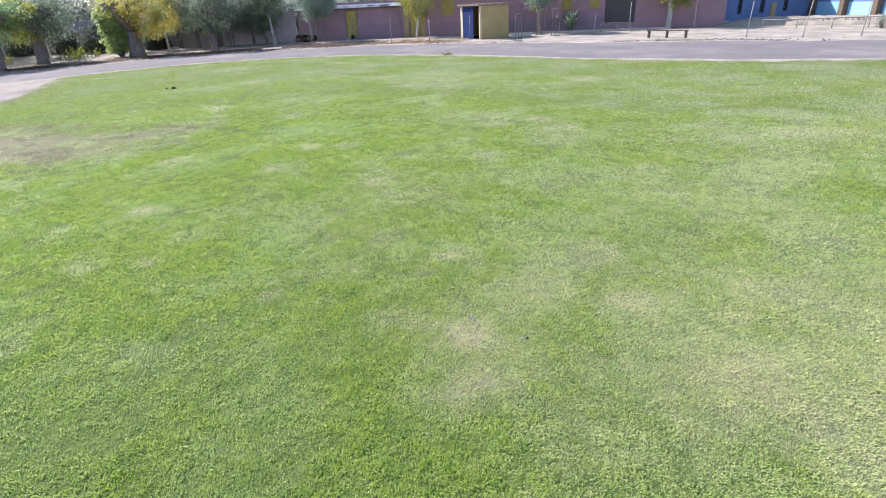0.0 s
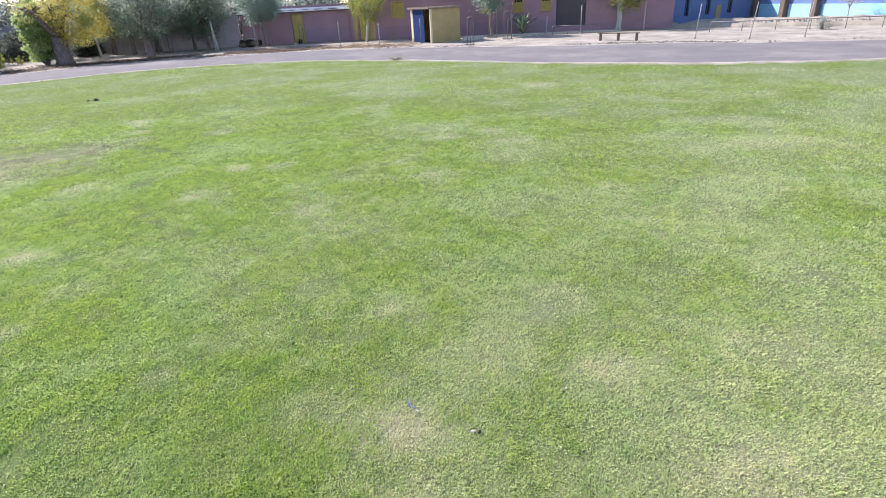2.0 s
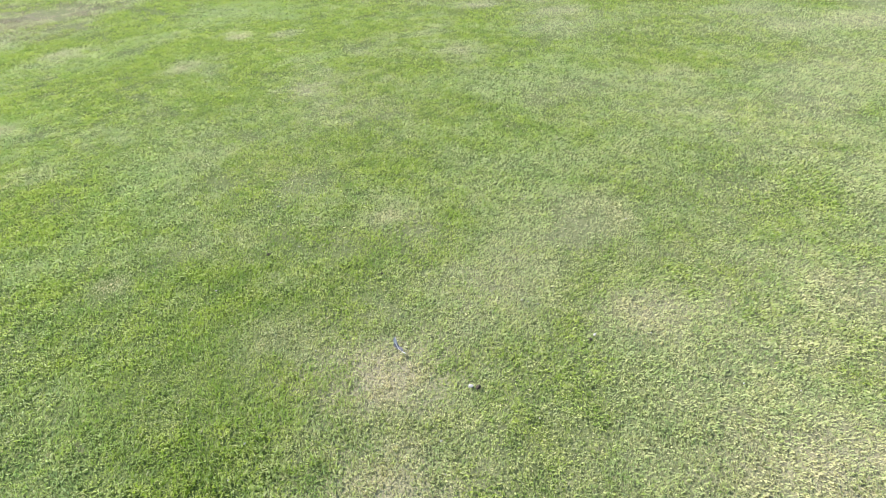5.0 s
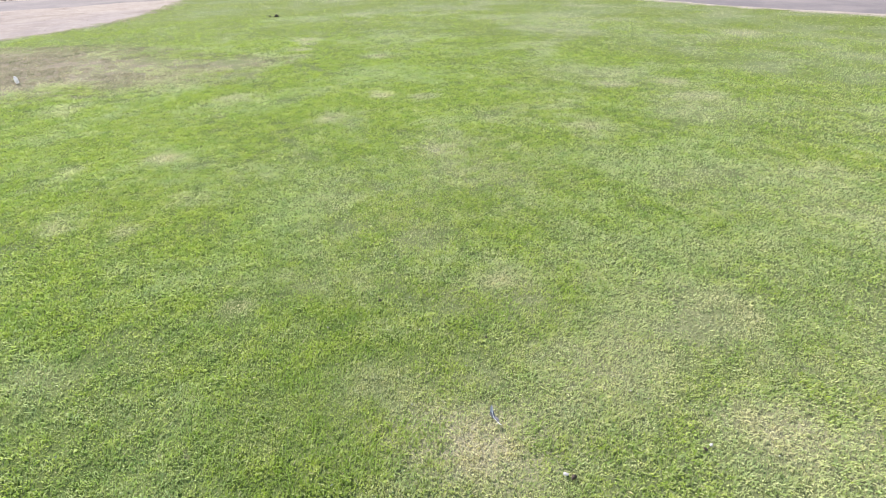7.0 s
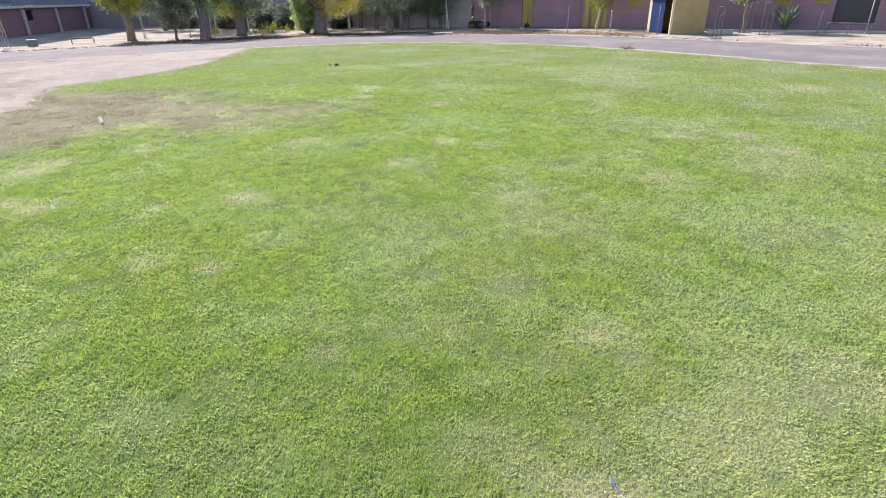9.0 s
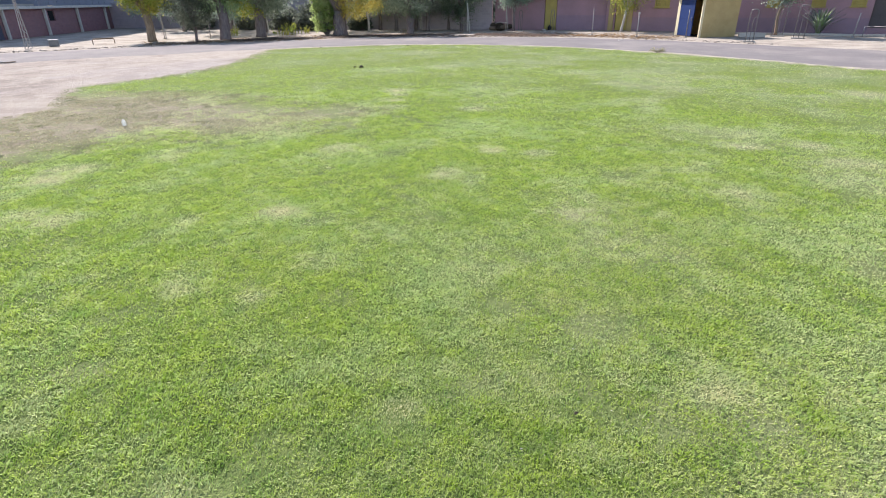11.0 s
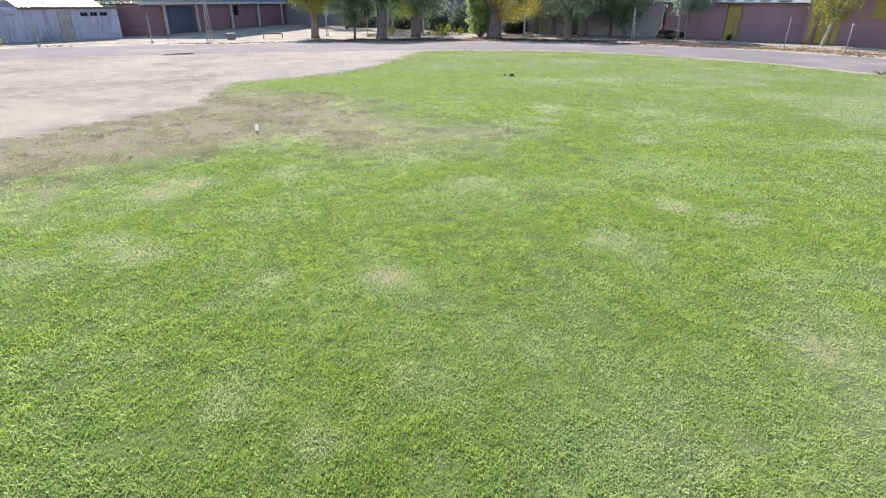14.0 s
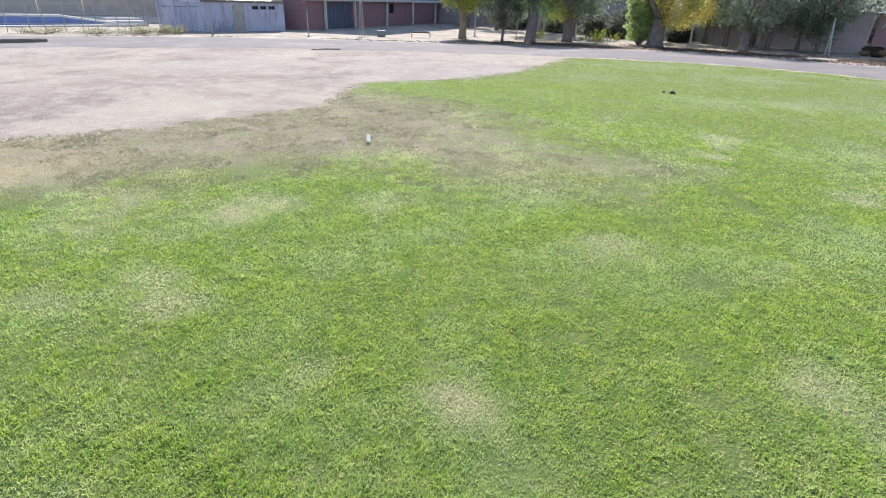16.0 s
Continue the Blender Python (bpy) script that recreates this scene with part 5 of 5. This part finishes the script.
def pool_yard():
    t = thing("pool", place(-47.3, -21.4, -47), "raised blue swimming pool with a white rim", "pool")
    bm = bmesh.new()
    prof = [(0, 0.05), (4.0, 0.62), (13, 0.72), (13, 0.0), (0, 0.0)]
    lo, hi = [bm.verts.new((x, 0, z)) for x, z in prof], [bm.verts.new((x, -0.3, z)) for x, z in prof]
    bm.faces.new(lo)
    bm.faces.new(hi[::-1])
    for i in range(5):
        bm.faces.new((lo[i], hi[i], hi[(i + 1) % 5], lo[(i + 1) % 5]))
    bmesh.ops.recalc_face_normals(bm, faces=bm.faces[:])
    part("basin", bm, POOLBLUE, t, "blue painted basin wall")
    part("rim", tubed([(0, -0.1, 0.12), (4.0, -0.1, 0.70), (13, -0.1, 0.80)], 0.12, 6), WHITE, t, "white concrete rim")
    part("apron", boxed(-1.0, 13, 0.06, 1.3, 0.0, 0.10, 0.02), WHITE, t, "white concrete apron")
    part("deck", boxed(-2.0, 13, -9.0, -0.32, 0.0, 0.12, 0.02), PALE, t)
    s = thing("terrace_steps", place(-52.0, -20.5, -47), "pale concrete terrace steps by the pool", "steps")
    for k in range(4):
        part("step", boxed(0, 9, -0.9 * k - 0.89, -0.9 * k, 0, 0.25 + 0.28 * k, 0.02), WHITE, s)
    e = thing("pool_terrace", place(-47.9, -19.5, -47), "broad white concrete steps at the end of the pool", "steps")
    for k in range(3):
        part("step", boxed(0.0, 3.2 - 0.3 * k, -1.1 * k - 1.08, -1.1 * k, 0, 0.17 * (k + 1), 0.015), WHITE, e)
    part("hand_rail", tubed([(0.2, -0.4, 0.0), (0.2, -0.4, 0.95), (0.2, -2.6, 1.35), (0.2, -2.6, 0.3)], 0.025, 7), IRON, e)
    w = thing("wall_yard", place(-57.0, -16.5, -50), "grey block wall behind the pool yard", "wall", kind="structure")
    for k in range(9):
        part("wall_panel", boxed(3.2 * k, 3.2 * k + 3.15, 0, 0.2, 0, 2.4), CONCRETE, w)
    m = tagged(new("concrete_slab", mesh_of("concrete_slab", *slab_mesh(), surface("grimy_concrete", (0.23, 0.205, 0.18), (0.15, 0.135, 0.12), 20, 2))), "worn grey concrete slab lying beside the track", "slab")
    m.matrix_world = place(-31.4, -17.2, -51) @ Matrix.Diagonal((1.15, 1.0, 1.6, 1.0))
    f = thing("yard_fence", place(-36.5, -23.5, 130), "steel post fence round the pool yard", "fence")
    for k in range(14):
        x = 1.0 * k - 2 + 0.12 * math.sin(k * 2.7)
        part("fence_pole", tubed([(x, 0, -0.05), (x + 0.10 * math.sin(k * 1.9), 0, 1.75), (x + 0.12 * math.sin(k * 1.9), -0.2, 1.95)], 0.03, 7), STEEL, f)
    for z in (0.5, 1.1, 1.7):
        part("fence_wire", tubed([(-2, 0, z), (11.4, 0, z)], 0.014, 5), STEEL, f)


pool_yard()


# ---------------------------------------------------------------- earth bank, litter
def earth_bank():
    r = np.random.default_rng(5)
    n, k = 60, 7
    verts, faces = [], []
    a, b = P(-12.5, 43.6), P(4.5, 44.6)
    for i in range(n + 1):
        p = a.lerp(b, i / n)
        for j in range(k + 1):
            f = j / k
            h = (0.0 if j == 0 else 0.24 + 0.2 * f) * min(1, i / 5) + 0.09 * noise.noise(Vector((i * 0.6, j * 0.9, 0)))
            lip = 0.22 * noise.noise(Vector((i * 0.45, 7.0, 0)))
            verts.append((p.x + 0.2 * f, p.y + lip + (0.0 if j == 0 else 0.18 if j == 1 else f * 3.6), max(0.0, h) if 0 < j < k else (-0.05 if j == 0 else h)))
    for i in range(n):
        for j in range(k):
            q = i * (k + 1) + j
            faces.append((q, q + k + 1, q + k + 2, q + 1))
    me = mesh_of("earth_bank", verts, faces, surface("dry_earth", (0.47, 0.41, 0.33), (0.30, 0.25, 0.19), 9, 1.2), True)
    ob = tagged(new("earth_bank", me), "dry earth bank with rubble at the foot of the school", "bank", kind="structure")
    v, t = [], []
    for _ in range(320):
        i, s = r.random(), r.uniform(0.03, 0.13)
        c = a.lerp(b, i) + Vector((0, abs(r.normal(0, 0.9)) + 0.3, 0.30))
        base = len(v)
        v += [tuple(c + Vector(q) * s) for q in ((1, 0, -1), (-0.6, 0.8, -1), (-0.5, -0.9, -1), (0.1, 0.05, 1.1))]
        t += [(base, base + 1, base + 3), (base + 1, base + 2, base + 3), (base + 2, base, base + 3), (base, base + 2, base + 1)]
    tagged(new("rubble", mesh_of("rubble", v, t, CONCRETE)), "small pale rubble on the earth bank", "rubble", kind="stuff")


def road_edge():
    """Crumbled earth and leaf bits along the outer edge of the track."""
    r = np.random.default_rng(77)
    i = r.integers(0, len(OUTER) - 1, 1500)
    f = r.random(1500)[:, None]
    p = OUTER[i] * (1 - f) + OUTER[i + 1] * f
    keep = (value_noise(p[:, 0], p[:, 1], 0.35, 71) > 0.42) & (p[:, 1] > -20 * U) & (p[:, 0] < 5)
    p = p[keep] + r.normal(0, 0.28, (keep.sum(), 2))
    v, f = [], []
    for x, y in p:
        s, a, b = r.uniform(0.03, 0.11), r.uniform(0, 6.28), len(v)
        for k in range(5):
            d = s * r.uniform(0.6, 1.3)
            v.append((x + math.cos(a + k * 1.257) * d, y + math.sin(a + k * 1.257) * d, -0.01))
        v.append((x, y, s * r.uniform(0.35, 0.7)))
        f += [(b + k, b + (k + 1) % 5, b + 5) for k in range(5)]
    tagged(new("road_edge_crumbs", mesh_of("road_edge_crumbs", v, f, RUBBLE)), "crumbled earth clods along the track's edge", "earth", kind="stuff")


road_edge()


def leaf_litter():
    r = np.random.default_rng(6)
    f = r.uniform(0.12, 0.66, 9000)
    idx = (f * (len(OUTER) - 1)).astype(int)
    nxt = OUTER[np.minimum(idx + 1, len(OUTER) - 1)] - OUTER[idx - 1]
    nrm = np.stack([-nxt[:, 1], nxt[:, 0]], 1) / (np.linalg.norm(nxt, axis=1, keepdims=True) + 1e-6)
    off = np.abs(r.normal(0, 1.0, len(f))) * 2.2 + r.uniform(-0.2, 0.6, len(f))
    c = OUTER[idx] + nrm * off[:, None] + r.normal(0, 0.5, (len(f), 2))
    keep = (value_noise(c[:, 0], c[:, 1], 0.5, 41) > 0.42) & (c[:, 1] > 3 * U)
    c = c[keep]
    n = len(c)
    a, s = r.uniform(0, 2 * math.pi, n), r.uniform(0.05, 0.12, n)
    z = r.uniform(0.005, 0.03, n)
    v = np.empty((n, 4, 3), np.float32)
    for k in range(4):
        rad = s * (1.0 if k % 2 == 0 else 0.55)
        v[:, k, 0], v[:, k, 1] = c[:, 0] + np.cos(a + k * math.pi / 2) * rad, c[:, 1] + np.sin(a + k * math.pi / 2) * rad
        v[:, k, 2] = z + r.uniform(-0.005, 0.035, n) * (k % 2)
    tagged(new("leaf_litter", tri_mesh("leaf_litter", v.reshape(-1, 3), np.arange(4 * n).reshape(-1, 4), L_DEAD)), "brown fallen leaves along the track's verge", "leaves", kind="stuff")


def shaded_leaf_drift():
    """Dark rotten leaves and twigs in long drifts along the outer verge; tree shade is in their colour."""
    r = np.random.default_rng(16)
    run = np.r_[0, np.cumsum(np.hypot(*np.diff(OUTER, axis=0).T))]
    n = 20000
    d = r.uniform(0.28, 0.60, n) * run[-1]
    i = np.clip(np.searchsorted(run, d) - 1, 0, len(OUTER) - 2)
    f = ((d - run[i]) / (run[i + 1] - run[i]))[:, None]
    step = OUTER[i + 1] - OUTER[i]
    nrm = np.stack([-step[:, 1], step[:, 0]], 1) / np.linalg.norm(step, axis=1, keepdims=True)
    off = 0.7 + 1.3 * value_noise(d, d * 0, 0.16, 3) + r.normal(0, 0.75, n)
    c = OUTER[i] * (1 - f) + OUTER[i + 1] * f + nrm * off[:, None]
    c = c[(value_noise(d, off, 0.45, 4) + 0.35 * value_noise(d, off, 2.2, 5) > 0.55) & (c[:, 0] < -30.5 * U) & (c[:, 1] > 5 * U)]
    n = len(c)
    a, s = r.uniform(0, 2 * math.pi, n), r.uniform(0.04, 0.10, n)
    v = np.empty((n, 4, 3), np.float32)
    for k in range(4):
        rad = s * (1.0 if k % 2 == 0 else 0.5)
        v[:, k, 0], v[:, k, 1] = c[:, 0] + np.cos(a + k * math.pi / 2) * rad, c[:, 1] + np.sin(a + k * math.pi / 2) * rad
        v[:, k, 2] = 0.012 + r.uniform(0, 0.075, n)
    tagged(new("shaded_leaf_drift", tri_mesh("shaded_leaf_drift", v.reshape(-1, 3), np.arange(4 * n).reshape(-1, 4), L_SHADED_LITTER)), "drifts of rotten leaves on the verge, darkened for tree shade", "leaves", kind="stuff")


earth_bank()
leaf_litter()
shaded_leaf_drift()


def bottle(at):
    t = thing("plastic_bottle", pose(at[0] * U, at[1] * U, 0.075, 0, 12, -20), "crushed white plastic bottle on the bare earth", "bottle")
    part("body", tubed([(0, 0, -0.075), (0, 0, -0.062), (0.006, 0, -0.01), (-0.004, 0, 0.025), (0, 0, 0.045), (0, 0, 0.058)], [0.036, 0.044, 0.040, 0.042, 0.030, 0.022], 12), THIN_PLASTIC, t, smooth=True)
    part("cap", tubed([(0, 0, 0.060), (0, 0, 0.074)], 0.024, 10), WHITE, t)


def lump(name, at, label, category, mat, size, squash=0.5, seed=1):
    bm = bmesh.new()
    bmesh.ops.create_icosphere(bm, subdivisions=2, radius=1.0)
    for v in bm.verts:
        v.co *= 1 + 0.45 * noise.noise(v.co * 1.7 + Vector((seed * 5.3, 0, 0)))
        v.co = Vector((v.co.x * size, v.co.y * size * 0.7, max(-0.2, v.co.z) * size * squash))
    me = bpy.data.meshes.new(name)
    bm.to_mesh(me)
    bm.free()
    me.materials.append(mat)
    ob = new(name, me)
    ob.matrix_world = place(*at, seed * 47.0, 0.005)
    return tagged(ob, label, category)


def paper(at, size, seed):
    r = np.random.default_rng(seed)
    bm = bmesh.new()
    g = [[bm.verts.new((size * (i / 3 - 0.5), size * 0.7 * (j / 3 - 0.5), 0.012 + 0.35 * size * r.random())) for j in range(4)] for i in range(4)]
    for i in range(3):
        for j in range(3):
            bm.faces.new((g[i][j], g[i + 1][j], g[i + 1][j + 1], g[i][j + 1]))
    bmesh.ops.solidify(bm, geom=bm.faces[:], thickness=0.003)
    me = bpy.data.meshes.new("paper_scrap")
    bm.to_mesh(me)
    bm.free()
    me.materials.append(PLASTIC)
    ob = new("paper_scrap", me)
    ob.matrix_world = place(*at, seed * 31.0)
    tagged(ob, "crumpled white paper scrap on the ground", "litter", "litter by the track")


def sack_heap(at, n, seed):
    """Filled sacks thrown on one another."""
    r = np.random.default_rng(seed)
    t = thing("sack_heap", place(*at, 30), "heap of dark sacks and a white sheet beside the shed", "heap")
    for k in range(n):
        bm = bmesh.new()
        bmesh.ops.create_icosphere(bm, subdivisions=2, radius=1.0)
        c = Vector((r.uniform(-0.9, 0.9), r.uniform(-0.5, 0.5), 0.16 + 0.12 * (k % 3)))
        for v in bm.verts:
            w = v.co * (1 + 0.3 * noise.noise(v.co * 1.8 + Vector((k * 7.1, 0, seed))))
            v.co = Vector((w.x * 0.38, w.y * 0.28, max(-0.17 - 0.12 * (k % 3), w.z * 0.2))) + c
        part("sack", bm, CLOD if k % 4 else WOOD, t, smooth=True)
    bm = bmesh.new()
    g = [[bm.verts.new((0.12 * i - 0.5, 0.12 * j - 0.35, 0.66 + 0.09 * noise.noise(Vector((i * 0.5, j * 0.6, 2))) - 0.02 * abs(i - 4))) for j in range(6)] for i in range(9)]
    for i in range(8):
        for j in range(5):
            bm.faces.new((g[i][j], g[i + 1][j], g[i + 1][j + 1], g[i][j + 1]))
    bmesh.ops.solidify(bm, geom=bm.faces[:], thickness=0.01)
    part("sheet", bm, WHITE, t, "crumpled white sheet")


def bag(at, seed):
    t = thing("rubbish_bag", place(*at, 20), "tied black rubbish bag at the shed door", "bag")
    bm = bmesh.new()
    bmesh.ops.create_icosphere(bm, subdivisions=3, radius=1.0)
    for v in bm.verts:
        w = v.co * (1 + 0.22 * noise.noise(v.co * 2.4 + Vector((seed, 0, 0))))
        v.co = Vector((w.x * 0.17, w.y * 0.16, max(0.0, 0.17 + w.z * 0.19)))
    part("bag_body", bm, DARK, t, smooth=True)
    part("knot", tubed([(0, 0, 0.33), (0.01, 0, 0.38), (0.03, 0.02, 0.43)], [0.04, 0.025, 0.04], 8), DARK, t)


sack_heap((-38.9, 28.0), 9, 3)
bag((-36.5, 30.75), 2)
pk = thing("plank", place(-32.1, -3.6, heading((-32.1, -3.6), (-32.9, -2.4))), "grey weathered plank lying on the track", "plank")
part("board", boxed(0, 1.6, -0.07, 0.07, 0.022, 0.055, 0.005), WOOD, pk)
part("batten", boxed(0.2, 1.2, -0.03, 0.04, 0.057, 0.085, 0.004), WHITE, pk, "pale batten on the plank")
bottle((-14.66, 1.62))
lump("clod", (-21.64, 9.57), "dark clod lying on the grass", "clod", CLOD, 0.085, 1.0, 1)
lump("clod", (-21.78, 9.36), "smaller dark clod lying on the grass", "clod", CLOD, 0.06, 0.9, 26)
lump("clod", (-1.615, 3.91), "small dark clod in the lawn", "clod", CLOD, 0.020, 0.7, 2)
lump("clod", (-3.53, 3.87), "small dark clod in the lawn", "clod", CLOD, 0.017, 0.6, 21)
lump("clod", (-2.72, 4.24), "small dark clod in the lawn", "clod", CLOD, 0.014, 0.6, 22)
lump("clod", (-1.33, 4.59), "small dark clod in the lawn", "clod", CLOD, 0.015, 0.6, 23)
lump("husk", (-1.65, 3.89), "pale dry husk beside a clod on the grass", "husk", WHITE, 0.017, 0.6, 24)
lump("husk", (-1.33, 4.64), "pale dry husk in the lawn", "husk", WHITE, 0.012, 0.6, 25)
bush("dry_tuft", (-19.23, 22.72), "dry grass tuft at the edge of the track", L_RAGGED, 0.18, 0.35, 14, 30, 0.05, 51)
for k, (x, y) in enumerate([(-32.6, 9.5), (-32.35, 10.95), (-31.8, 11.2), (-31.2, 12.45), (-30.9, 14.1), (-29.7, 15.4), (-26.6, 18.0), (-25.4, 19.4), (-22.2, 20.9)]):
    lump("clod", (x, y), "dark clod at the lawn's edge", "clod", CLOD, 0.045 + 0.012 * (k % 3), 0.45, k + 3)
for k, (x, y, s) in enumerate([(-34.7, 28.9, 0.30), (-25.1, 26.5, 0.24), (-29.5, 28.3, 0.26), (-25.6, 29.9, 0.22), (-36.2, 30.0, 0.32), (-31.2, 30.2, 0.2), (-27.4, 29.6, 0.16), (-43.6, 22.6, 0.2), (-42.6, 20.9, 0.22), (-45.6, 19.6, 0.25), (-44.4, 21.9, 0.24), (-42.0, 22.3, 0.2), (-43.6, 20.3, 0.22)]):
    paper((x, y), s, k + 1)

def feather(p, turn, length=0.10, half=0.014):
    """A curled feather: two vane halves along a bowed quill, its tip standing up out of the leaves."""
    along = lambda f: Vector((length * (f - 0.5), 0.022 * math.sin(2.6 * f), 0.024 + 0.045 * f * f))
    t = thing("feather", place(p[0], p[1], turn), "grey bird feather with a white tip on the grass", "feather")
    for name, f0, f1, mat, label in (("vane", 0.08, 0.72, DOWN, ""), ("tip", 0.72, 1.0, WHITE, "white tip of the feather")):
        bm = bmesh.new()
        for s in (-1, 1):
            rows = []
            for f in np.linspace(f0, f1, 9):
                c, w = along(f), half * math.sin(math.pi * min(0.97, 0.12 + 0.86 * f)) ** 0.6
                rows.append((bm.verts.new(c), bm.verts.new(c + Vector((0.012, s * w, 0.008 + 0.006 * math.sin(9 * f))))))
            for a, b in zip(rows, rows[1:]):
                bm.faces.new((a[0], b[0], b[1], a[1]) if s > 0 else (a[1], b[1], b[0], a[0]))
        part(name, bm, mat, t, label)
    part("quill", tubed([along(f) + Vector((0, 0, 0.001)) for f in (-0.12, 0.1, 0.4, 0.7, 0.95)], [0.0026, 0.0024, 0.002, 0.0015, 0.001], 5), PLASTIC, t)


feather((-2.125, 3.835), 160)
